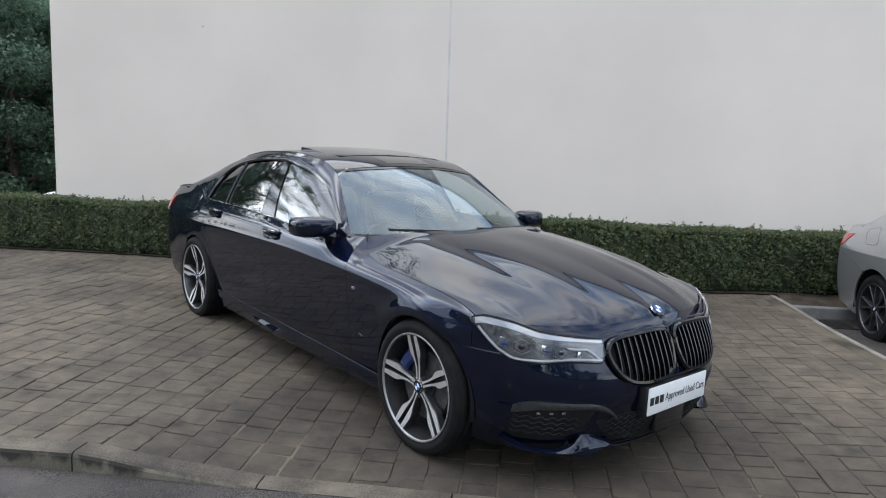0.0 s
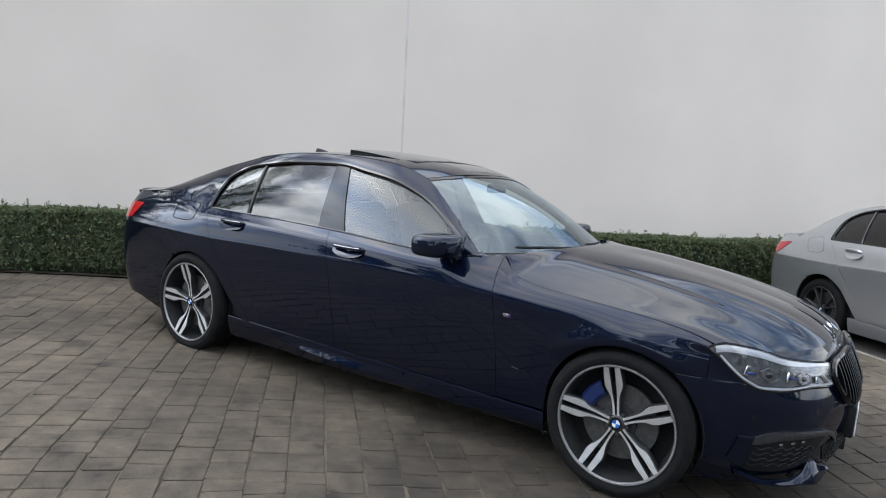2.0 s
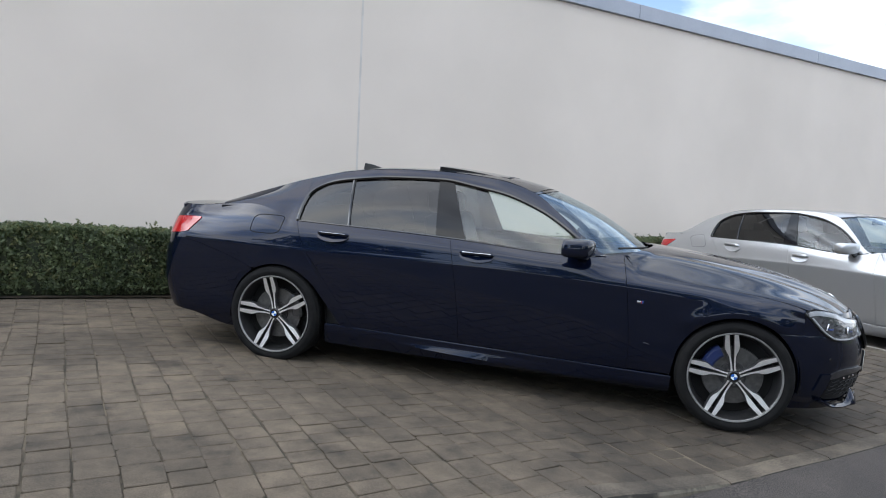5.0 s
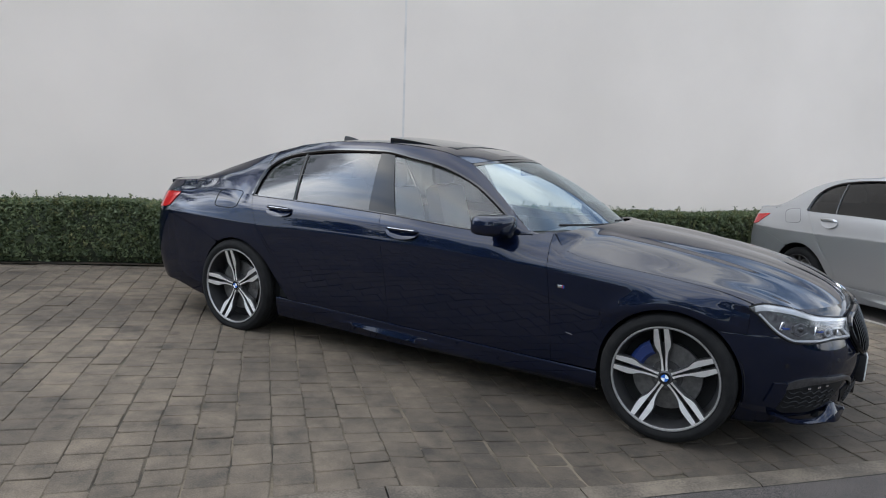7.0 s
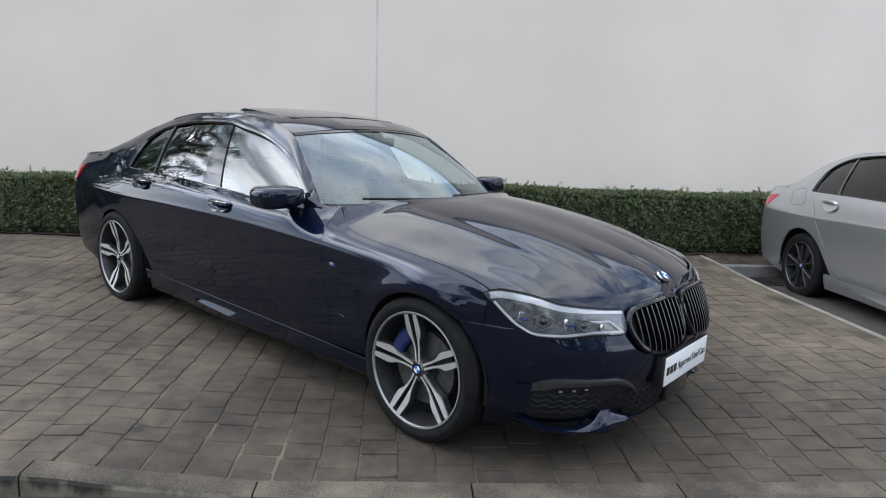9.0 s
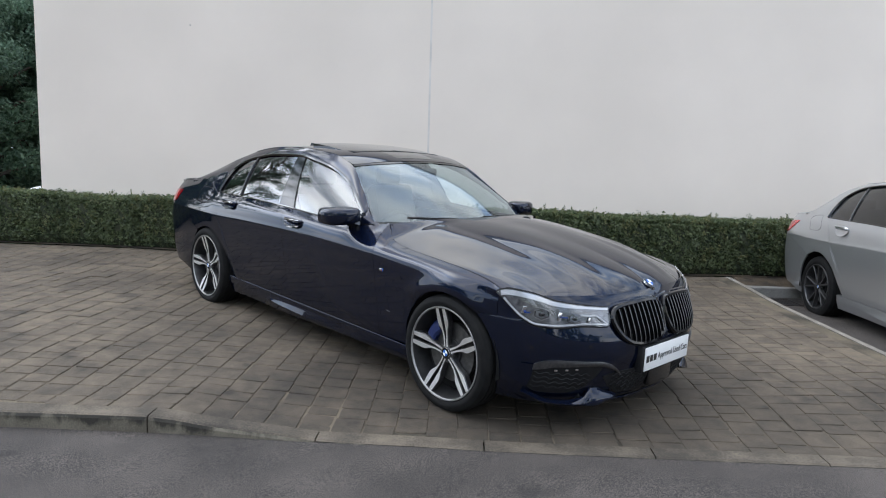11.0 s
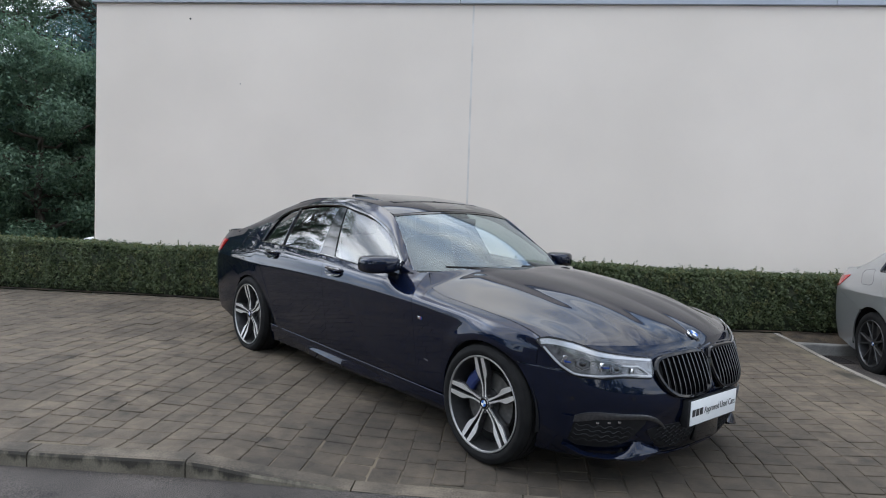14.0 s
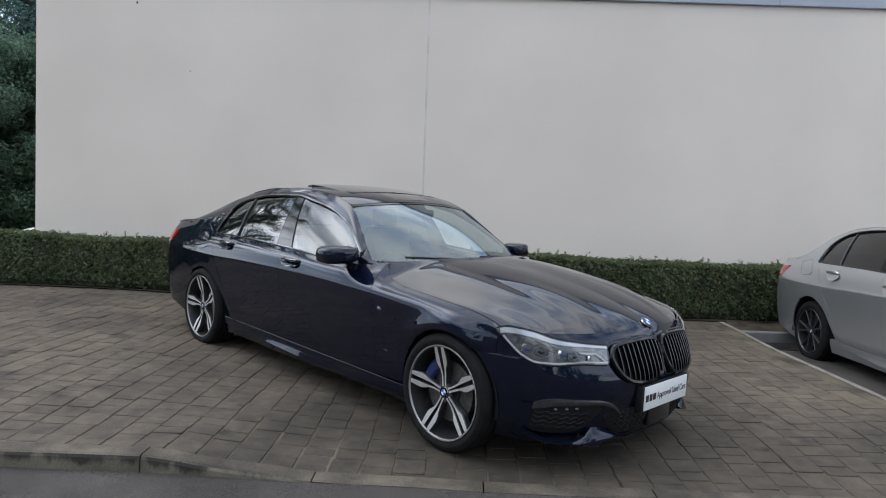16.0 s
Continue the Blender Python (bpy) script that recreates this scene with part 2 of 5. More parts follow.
KERB_FACE = rubbed(material("pale kerb face with tyre rub", (0.092, 0.080, 0.060), 0.85, second=(0.165, 0.145, 0.110), scale=6, fine=110, bump=0.4, dist=0.003, grit=0.6), 0.78)
KERB_PALE = material("pale concrete kerb", (0.13, 0.125, 0.115), 0.9, second=(0.24, 0.23, 0.215), scale=3, fine=110, bump=0.4, dist=0.003, grit=0.6)
SOIL = material("dark bed soil", (0.03, 0.022, 0.015), 0.95, second=(0.09, 0.065, 0.04), scale=5, fine=60, bump=1.0, dist=0.02)
IRON = material("cast iron", (0.03, 0.03, 0.032), 0.6, 0.6, second=(0.06, 0.05, 0.045), scale=6, fine=80)
GRASS_FAR = material("rough grass", (0.03, 0.045, 0.015), 0.95, second=(0.08, 0.09, 0.03), scale=0.6, fine=12, bump=0.6, dist=0.03)
PLATE_WHITE = material("plate white", (0.76, 0.76, 0.75), 0.45, second=(0.80, 0.80, 0.79), scale=5, fine=60)
BARK = material("grey brown bark", (0.05, 0.04, 0.03), 0.9, second=(0.13, 0.11, 0.09), scale=5, fine=40, bump=0.9, dist=0.02)
HEDGE_LEAF = leafy(material("box hedge leaf", (0.040, 0.062, 0.028), 0.5, second=(0.155, 0.190, 0.085), scale=2.4, fine=30, island=0.55, spread=(0.18, 0.82)))
YOUNG_LEAF = leafy(material("young olive hedge leaf", (0.075, 0.085, 0.032), 0.5, second=(0.20, 0.205, 0.085), scale=2.4, fine=30, island=0.55, spread=(0.18, 0.82)))
HEDGE_CORE = material("dark hedge core", (0.020, 0.030, 0.014), 0.9, second=(0.05, 0.055, 0.03), scale=9, fine=50)
# Blue pushed into both leaf colours stands in for haze over the trees
TREE_LEAF = leafy(material("tree leaf", (0.060, 0.112, 0.078), 0.55, second=(0.185, 0.285, 0.180), scale=0.5, fine=8, island=0.45, spread=(0.2, 0.8)))
PINE_LEAF = leafy(material("leaf with blue haze tint", (0.052, 0.108, 0.106), 0.6, second=(0.155, 0.275, 0.255), scale=0.5, fine=8, island=0.45, spread=(0.2, 0.8)))


# ---- building helpers ----
def mesh_ob(name, bm, mat, parent=None, smooth=False):
    me = bpy.data.meshes.new(name)
    bm.normal_update()
    bm.to_mesh(me)
    bm.free()
    if smooth:
        me.polygons.foreach_set("use_smooth", [True] * len(me.polygons))
    for mt in (mat if isinstance(mat, (list, tuple)) else [mat]):
        me.materials.append(mt)
    ob = new(name, me)
    if parent:
        ob.parent = parent
    return ob


def part(name, bm, mat, parent, label="", smooth=False):
    return tagged(mesh_ob(name, bm, mat, parent, smooth), label)


def data_ob(name, verts, faces, mat, parent=None, smooth=False):
    me = bpy.data.meshes.new(name)
    me.from_pydata(verts, [], faces)
    if smooth:
        me.polygons.foreach_set("use_smooth", [True] * len(me.polygons))
    me.materials.append(mat)
    ob = new(name, me)
    if parent:
        ob.parent = parent
    return ob


def box(bm, lo, hi, bevel=0.0, m=None):
    c = [(a + b) / 2 for a, b in zip(lo, hi)]
    s = [abs(b - a) for a, b in zip(lo, hi)]
    made = bmesh.ops.create_cube(bm, size=1.0, matrix=Matrix.Translation(c) @ Matrix.Diagonal((*s, 1)))["verts"]
    if bevel:
        edges = list({e for v in made for e in v.link_edges})
        out = bmesh.ops.bevel(bm, geom=edges, offset=bevel, segments=2, affect="EDGES", profile=0.5)
        made = list({v for f in out["faces"] for v in f.verts} | {v for v in made if v.is_valid})
    if m is not None:
        bmesh.ops.transform(bm, matrix=m, verts=made)
    return made


def tube(bm, points, radii, seg=8, cap=True):
    """A tapered tube along points."""
    rings = []
    for i, p in enumerate(points):
        p = Vector(p)
        way = (Vector(points[min(i + 1, len(points) - 1)]) - Vector(points[max(i - 1, 0)])).normalized()
        a = way.orthogonal().normalized()
        if i:
            a = (prev - way * prev.dot(way)).normalized()
        prev = a
        b = way.cross(a)
        r = radii[i] if isinstance(radii, (list, tuple)) else radii
        rings.append([bm.verts.new(p + (a * math.cos(t) + b * math.sin(t)) * r) for t in (2 * math.pi * k / seg for k in range(seg))])
    for u, v in zip(rings, rings[1:]):
        for k in range(seg):
            bm.faces.new((u[k], u[(k + 1) % seg], v[(k + 1) % seg], v[k]))
    if cap:
        bm.faces.new(rings[0][::-1])
        bm.faces.new(rings[-1])


def leaf_cards(rng, centres, normals, size, jitter=0.8):
    """Many small bent leaves at the centres, turned loosely to the normals."""
    n = len(centres)
    nrm = normals + rng.normal(0, jitter, (n, 3))
    nrm /= np.linalg.norm(nrm, axis=1)[:, None] + 1e-9
    a = np.cross(nrm, rng.normal(0, 1, (n, 3)))
    a /= np.linalg.norm(a, axis=1)[:, None] + 1e-9
    b = np.cross(nrm, a)
    s = size * rng.uniform(0.6, 1.35, (n, 1))
    verts = np.stack([centres - a * s, centres + b * s * 0.45 + nrm * s * 0.12, centres + a * s, centres - b * s * 0.45 + nrm * s * 0.12], 1).reshape(-1, 3)
    idx = np.arange(n)[:, None] * 4
    faces = np.concatenate([idx + np.array([[0, 1, 2]]), idx + np.array([[0, 2, 3]])], 1).reshape(-1, 3)
    return verts, faces


def cards_ob(name, verts, faces, mat, parent=None):
    me = bpy.data.meshes.new(name)
    me.vertices.add(len(verts))
    me.vertices.foreach_set("co", np.asarray(verts, dtype=np.float32).ravel())
    me.loops.add(len(faces) * 3)
    me.loops.foreach_set("vertex_index", np.asarray(faces, dtype=np.int32).ravel())
    me.polygons.add(len(faces))
    me.polygons.foreach_set("loop_start", np.arange(len(faces), dtype=np.int32) * 3)
    me.update(calc_edges=True)
    me.materials.append(mat)
    ob = new(name, me)
    if parent:
        ob.parent = parent
    return ob


# ---- the lie of the land ----
KERB_Y, HEDGE_Y, WALL_Y, BAY_X = -2.30, 2.85, 3.50, 4.00
along = curve([(-12, 0.17), (-4.2, 0.15), (-2.2, 0.100), (-1.3, 0.056), (-0.3, 0.004), (0.5, -0.032), (1.4, -0.034), (2.4, -0.012), (3.2, 0.015), (4.0, 0.038), (9, 0.05)])
kerb_top = curve([(-12, 0.05), (-3, 0.036), (-2, 0.036), (-1.06, 0.043), (-0.72, 0.002), (-0.41, -0.026), (-0.09, -0.056), (0.4, -0.060), (0.9, -0.070), (4.0, -0.068), (12, -0.06)])
road_edge = curve([(-12, -0.05), (-3, -0.055), (-1.06, -0.050), (-0.1, -0.066), (0.4, -0.068), (0.9, -0.078), (4.0, -0.076), (12, -0.07)])


def land(x, y):
    """Height of the paved ground: it falls to the kerb in front and rises a little to the bed behind."""
    flat = along(x) + 0.010 * max(-3, min(y, 3)) + 0.045 * ease((y - 1.2) / 1.65) + 0.010
    k = ease((-1.25 - y) / 1.0)
    return flat * (1 - k) + kerb_top(x) * k


def road_z(x, y):
    return road_edge(x) - 0.012 * max(0, KERB_Y - y) * (1 if y > -9 else 0) - (0.08 if y <= -9 else 0)


def sheet(bm, xs, ys, height):
    grid = [[bm.verts.new((x, y, height(x, y))) for y in ys] for x in xs]
    for i in range(len(xs) - 1):
        for j in range(len(ys) - 1):
            bm.faces.new((grid[i][j], grid[i + 1][j], grid[i + 1][j + 1], grid[i][j + 1]))


def steps(a, b, n):
    return [a + (b - a) * i / n for i in range(n + 1)]


# ground sheet out to the horizon
bm = bmesh.new()
sheet(bm, [-900, -200, -60, -25, -12] + steps(-9, 12, 42) + [25, 60, 200, 900], [-900, -200, -60, -30, -9.5, 3.4, 9, 30, 90, 300, 900],
      lambda x, y: -0.45 if abs(y) < 12 else -0.5)
tagged(mesh_ob("ground", bm, GRASS_FAR), "rough green ground under and beyond the yard", "ground", kind="structure")

# road, with the bay's asphalt beside the pavers
bm = bmesh.new()
sheet(bm, [-60, -30, -16] + steps(-12, 12, 96) + [16, 30, 60], [-28, -20, -13, -9, -7, -6] + steps(-5, KERB_Y, 12), road_z)
tagged(mesh_ob("road", bm, ASPHALT, smooth=True), "worn grey asphalt road with loose grit", "road", kind="structure")
bm = bmesh.new()
sheet(bm, steps(BAY_X + 0.1, 20, 40), steps(KERB_Y, 2.45, 12), lambda x, y: road_z(x, y) + 0.02 * ease((y - KERB_Y) / 0.5) + 0.004)
tagged(mesh_ob("parking_bay", bm, ASPHALT, smooth=True), "dark asphalt parking bay beside the pavers", "parking bay", kind="structure")

# base of the paved apron: the joints between the pavers
bm = bmesh.new()
sheet(bm, steps(-13, BAY_X, 68), steps(KERB_Y + 0.12, HEDGE_Y, 34), lambda x, y: land(x, y) - 0.0062)
pavement = tagged(mesh_ob("pavement", bm, JOINT, smooth=True), "apron of small concrete block pavers with mossy joints", "pavement", kind="structure")
bm = bmesh.new()
sheet(bm, [-30, -20, -13] + steps(-12, 14, 52), [HEDGE_Y, 3.1, WALL_Y + 0.02], lambda x, y: land(x, HEDGE_Y) + 0.012)
tagged(mesh_ob("planting_bed", bm, SOIL), "dark soil bed under the clipped hedge", "bed", kind="structure")

# ---- the rendered wall with its coping ----
WALL_L, WALL_R, WALL_TOP, SLIT_X = -5.34, 24.0, 4.36, 0.10
bm = bmesh.new()
box(bm, (WALL_L, WALL_Y, -0.5), (SLIT_X - 0.006, WALL_Y + 9, WALL_TOP), 0.006)
wall = tagged(mesh_ob("wall_1", bm, RENDER_WALL), "tall plain cream rendered building wall", "wall", kind="structure")
bm = bmesh.new()
box(bm, (SLIT_X + 0.006, WALL_Y, -0.5), (WALL_R, WALL_Y + 9, WALL_TOP), 0.006)
tagged(mesh_ob("wall_2", bm, RENDER_WALL), "tall plain cream rendered building wall", "wall", kind="structure")
bm = bmesh.new()
box(bm, (SLIT_X - 0.013, WALL_Y - 0.002, 0), (SLIT_X + 0.013, WALL_Y + 0.05, WALL_TOP))
tagged(mesh_ob("movement_joint", bm, SEAL), "thin grey vertical movement joint in the wall", "joint", kind="structure")
coping = tagged(new("coping"), "grey folded metal coping along the wall top", "coping", kind="structure")
edges_x = [WALL_L - 0.05, -5.0] + [-0.08 + 4.9 * k for k in range(6)]
for a, b in zip(edges_x, edges_x[1:]):
    bm = bmesh.new()
    box(bm, (a + 0.002, WALL_Y - 0.05, WALL_TOP - 0.015), (b - 0.002, WALL_Y + 9.05, WALL_TOP + 0.215), 0.008)
    part("coping_panel", bm, CAP_METAL, coping)
bm = bmesh.new()
for x, z in ((-3.18, 3.222), (-3.93, 4.13)):
    bmesh.ops.create_icosphere(bm, subdivisions=1, radius=0.009 if z < 4 else 0.016, matrix=Matrix.Translation((x, WALL_Y, z)))
tagged(mesh_ob("wall_mark", bm, IRON), "small dark rusty marks on the render", "mark", kind="structure")

pipe = tagged(new("pipe_end"), "short white plastic pipe end at the wall corner", "pipe")
bm = bmesh.new()
tube(bm, [(WALL_L - 0.13, WALL_Y - 0.10, 0.895), (WALL_L - 0.05, WALL_Y - 0.08, 0.925), (WALL_L + 0.02, WALL_Y - 0.04, 0.945)], [0.034, 0.036, 0.036], 14)
part("bend", bm, PLATE_WHITE, pipe)
bm = bmesh.new()
tube(bm, [(WALL_L + 0.02, WALL_Y - 0.04, 0.945), (WALL_L + 0.03, WALL_Y - 0.035, 0.30), (WALL_L + 0.03, WALL_Y - 0.035, 0.0)], 0.033, 14)
part("downpipe", bm, PLATE_WHITE, pipe)

# ---- kerbs ----
kerb = tagged(new("kerb"), "weathered concrete kerb dropping to a flush crossing", "kerb", kind="structure")


def kerb_stone(a, b, y0, y1):
    bm = bmesh.new()
    n = 6
    rows = []
    for i in range(n + 1):
        x = a + (b - a) * i / n
        top = kerb_top(x)
        low = top - 0.25
        prof = [(y0, low), (y0, top - 0.022), (y0 + 0.007, top - 0.007), (y0 + 0.022, top), (y1, top + 0.002), (y1, low)]
        rows.append([bm.verts.new((x, y, z)) for y, z in prof])
    for u, v in zip(rows, rows[1:]):
        for k in range(5):
            bm.faces.new((u[k], u[k + 1], v[k + 1], v[k])).material_index = 1 if k < 2 else 0
    bm.faces.new(rows[0][::-1])
    bm.faces.new(rows[-1])
    part("kerbstone", bm, KERB, kerb).data.materials.append(KERB_FACE)


for k in range(-12, 16):
    a = -1.06 + 0.914 * k
    kerb_stone(a + 0.004, a + 0.914 - 0.004, KERB_Y, KERB_Y + 0.125)

edging = tagged(new("bay_edging"), "pale worn edging strip between pavers and parking bay", "edging", kind="structure")
for k in range(5):
    a, b = KERB_Y + 0.13 + 1.0 * k, min(HEDGE_Y - 0.02, KERB_Y + 0.13 + 1.0 * (k + 1) - 0.004)
    bm = bmesh.new()
    rows = []
    for i in range(5):
        y = a + (b - a) * i / 4
        z = land(BAY_X, y)
        rows.append([bm.verts.new(p) for p in ((BAY_X - 0.002, y, z - 0.2), (BAY_X - 0.002, y, z + 0.004), (BAY_X + 0.05, y, z + 0.006), (BAY_X + 0.075, y, z - 0.012), (BAY_X + 0.10, y, z - 0.25))])
    for u, v in zip(rows, rows[1:]):
        for j in range(4):
            bm.faces.new((u[j], v[j], v[j + 1], u[j + 1]))
    bm.faces.new(rows[0])
    bm.faces.new(rows[-1][::-1])
    part("edging_stone", bm, WHITE_LINE, edging)
back_kerb = tagged(new("bay_kerb"), "grey concrete kerb closing the parking bay at the hedge", "kerb", kind="structure")
for k in range(12):
    bm = bmesh.new()
    box(bm, (BAY_X + 0.1 + 0.914 * k, 2.45, -0.3), (BAY_X + 0.1 + 0.914 * k + 0.908, 2.58, along(5) + 0.025), 0.012)
    part("kerbstone", bm, KERB_PALE, back_kerb)
bm = bmesh.new()
sheet(bm, steps(BAY_X + 0.1, 20, 10), [2.57, HEDGE_Y + 0.05], lambda x, y: along(5) + (0.02 if y < 2.7 else 0.1))
tagged(mesh_ob("bed_edge", bm, SOIL), "bare soil between bay kerb and hedge", "bed", kind="structure")
# drain grate in the bay
drain = tagged(new("drain_grate"), "black cast iron drain grate set in the bay asphalt", "drain")
dz = road_z(4.5, 2.1) + 0.026
for x0, y0, x1, y1 in ((4.18, 1.95, 4.58, 1.975), (4.18, 2.325, 4.58, 2.35), (4.18, 1.975, 4.205, 2.325), (4.555, 1.975, 4.58, 2.325)):
    bm = bmesh.new()
    box(bm, (x0, y0, dz - 0.03), (x1, y1, dz + 0.008), 0.003)
    part("grate_frame", bm, IRON, drain)
for k in range(9):
    bm = bmesh.new()
    box(bm, (4.215 + 0.038 * k, 1.975, dz - 0.03), (4.235 + 0.038 * k, 2.325, dz + 0.006), 0.003)
    part("grate_bar", bm, IRON, drain)

# ---- clipped hedge ----
rng = np.random.default_rng(3)
hedge = tagged(new("hedge"), "clipped dark green box hedge with small leaves", "hedge")


def hedge_top(x):
    return 0.905 - 0.055 * ease((x + 5.6) / 1.2) + 0.014 * math.sin(x * 1.3) + 0.010 * math.sin(x * 3.7 + 1) - 0.004 * x


# one closed dark sheet behind the leaves, without separate twigs
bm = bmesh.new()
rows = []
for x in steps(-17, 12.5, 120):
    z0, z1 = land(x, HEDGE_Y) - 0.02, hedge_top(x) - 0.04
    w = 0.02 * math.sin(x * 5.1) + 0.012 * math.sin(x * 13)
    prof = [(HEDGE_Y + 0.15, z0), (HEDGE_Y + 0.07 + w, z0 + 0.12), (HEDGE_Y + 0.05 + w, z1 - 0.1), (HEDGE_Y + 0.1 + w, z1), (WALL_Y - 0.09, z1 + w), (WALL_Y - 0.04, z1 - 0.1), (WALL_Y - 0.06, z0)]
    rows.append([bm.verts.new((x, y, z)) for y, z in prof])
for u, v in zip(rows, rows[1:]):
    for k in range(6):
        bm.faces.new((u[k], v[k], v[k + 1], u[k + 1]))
part("leaf_backing", bm, HEDGE_CORE, hedge, "dark closed core behind the hedge leaves", True)


def hedge_leaves(n, x0, x1, size):
    x = rng.uniform(x0, x1, n)
    top = np.array([hedge_top(v) for v in x])
    foot = np.array([land(v, HEDGE_Y) for v in x])
    which = rng.uniform(0, 1, n) < 0.56
    h = rng.uniform(0, 1, n) ** 0.9
    lump = 0.02 * np.sin(x * 5.1) + 0.012 * np.sin(x * 13 + 2) + 0.026 * np.sin(x * 27 + 9 * h) * np.sin(h * 11 + x * 3) + 0.024 * np.sin(x * 58 + 5 * np.sin(h * 9)) * np.sin(h * 21 + 2 * np.sin(x * 7))
    y = np.where(which, HEDGE_Y + 0.05 + lump + rng.normal(0, 0.020, n) + 0.05 * (h < 0.10), rng.uniform(HEDGE_Y + 0.03, WALL_Y - 0.04, n))
    z = np.where(which, foot + 0.03 + h * (top - foot - 0.03), top + 0.014 * np.sin(x * 19) * np.sin(x * 43 + 1) + rng.normal(-0.01, 0.018, n))
    y = y + np.where(which, np.where(h > 0.93, 0.03, 0.0), 0)
    nrm = np.where(which[:, None], np.array([[0, -1, 0.35]]), np.array([[0, -0.2, 1]]))
    return leaf_cards(rng, np.stack([x, y, z], 1), nrm.astype(float), size)


v1, f1 = hedge_leaves(150000, -7.0, 6.6, 0.0195)
v2, f2 = hedge_leaves(30000, -17.0, -7.0, 0.022)
v3, f3 = hedge_leaves(20000, 6.6, 12.5, 0.022)
# young shoots that stand over the clipped top and out of the face
sh = []
for x in rng.uniform(-9, 6.6, 620):
    tall, y = rng.uniform(0.015, 0.055) if rng.random() < 0.85 else rng.uniform(0.06, 0.12), rng.uniform(HEDGE_Y + 0.04, WALL_Y - 0.08)
    k = int(8 + 110 * tall)
    lean = rng.normal(0, 0.25, 2) * tall
    g = np.linspace(0, 1, k)
    sh.append(np.stack([x + lean[0] * g + rng.normal(0, 0.012, k), y + lean[1] * g + rng.normal(0, 0.012, k), hedge_top(x) - 0.01 + tall * g], 1))
for x in rng.uniform(-9, 6.6, 500):
    h, k = rng.uniform(0.25, 0.97), 10
    g = np.linspace(0, 1, k)
    z = land(x, HEDGE_Y) * (1 - h) + hedge_top(x) * h
    sh.append(np.stack([x + rng.normal(0, 0.018, k), HEDGE_Y + 0.035 - 0.035 * g + rng.normal(0, 0.008, k), z + 0.035 * g + rng.normal(0, 0.015, k)], 1))
sh = np.concatenate(sh)
v4, f4 = leaf_cards(rng, sh, np.tile([[0.0, -0.6, 0.6]], (len(sh), 1)), 0.017)
tagged(cards_ob("new_growth", v4, f4, YOUNG_LEAF, hedge), kind="stuff")
allv, allf, base = [], [], 0
for v, f in ((v1, f1), (v2, f2), (v3, f3)):
    allv.append(v)
    allf.append(f + base)
    base += len(v)
tagged(cards_ob("leaves", np.concatenate(allv), np.concatenate(allf), HEDGE_LEAF, hedge), kind="stuff")


# ---- trees ----
def tree(name, height, spread, seed, n_leaf, mat, low=0.3, size=0.07, label="", limbs=26, thin=0.0):
    """A tapered trunk with forking limbs and clumps of small leaves with gaps between them."""
    r = random.Random(seed)
    g = np.random.default_rng(seed)
    root = tagged(new(name), label, "tree", group="trees around the yard")
    bm = bmesh.new()
    bend = [(0, 0, -0.3)]
    for k in range(1, 9):
        bend.append((bend[-1][0] + r.uniform(-0.18, 0.18) * height / 8, bend[-1][1] + r.uniform(-0.18, 0.18) * height / 8, height * 0.93 * k / 8))
    base_r = height * 0.026
    tube(bm, bend, [base_r * (1 - 0.1 * k) for k in range(9)], 9)
    ends = []
    for k in range(limbs):
        f = low + (1 - low) * (k + r.random()) / limbs
        i = min(7, int(f * 8))
        p = Vector(bend[i]).lerp(Vector(bend[i + 1]), f * 8 - i)
        a = k * 2.4 + r.uniform(-0.4, 0.4)
        reach = spread * (1.05 - 0.75 * abs(f - 0.55)) * r.uniform(0.6, 1.1)
        pts = [p]
        for s in range(1, 5):
            pts.append(p + Vector((math.cos(a) * reach * s / 4, math.sin(a) * reach * s / 4, (0.34 * reach * (s / 4) ** 1.4 * (0.4 + f)))) + Vector((r.uniform(-1, 1), r.uniform(-1, 1), r.uniform(-1, 1))) * 0.07 * reach)
        tube(bm, pts, [base_r * (0.42 - 0.09 * s) * (1.2 - 0.6 * f) for s in range(5)], 5)
        ends += [(pts[2], 0.75), (pts[3], 1.0), (pts[4], 1.0)]
        for _ in range(3):
            q = pts[r.choice((2, 3))]
            e = q + Vector((r.uniform(-1, 1), r.uniform(-1, 1), r.uniform(-0.3, 0.9))) * reach * 0.33
            tube(bm, [q, q.lerp(e, 0.5) + Vector((0, 0, 0.05 * reach)), e], [base_r * 0.1, base_r * 0.06, base_r * 0.025], 4)
            ends.append((e, 0.9))
    part("trunk", bm, BARK, root, "ridged grey brown trunk and limbs", True)
    per = n_leaf // len(ends)
    cs, ns = [], []
    for e, w in ends:
        if e.z > 0.42 * height and g.random() < thin:
            continue
        rad = spread * 0.19 * w * g.uniform(0.7, 1.25)
        d = g.normal(0, 1, (per, 3))
        d /= np.linalg.norm(d, axis=1)[:, None]
        rr = g.uniform(0.15, 1, (per, 1)) ** 0.6
        cs.append(np.array(e) + d * rr * rad * np.array([1.15, 1.15, 0.7]))
        ns.append(d + np.array([0, 0, 0.5]))
    v, f = leaf_cards(g, np.concatenate(cs), np.concatenate(ns), size)
    tagged(cards_ob("crown", v, f, mat, root), kind="stuff")
    return root


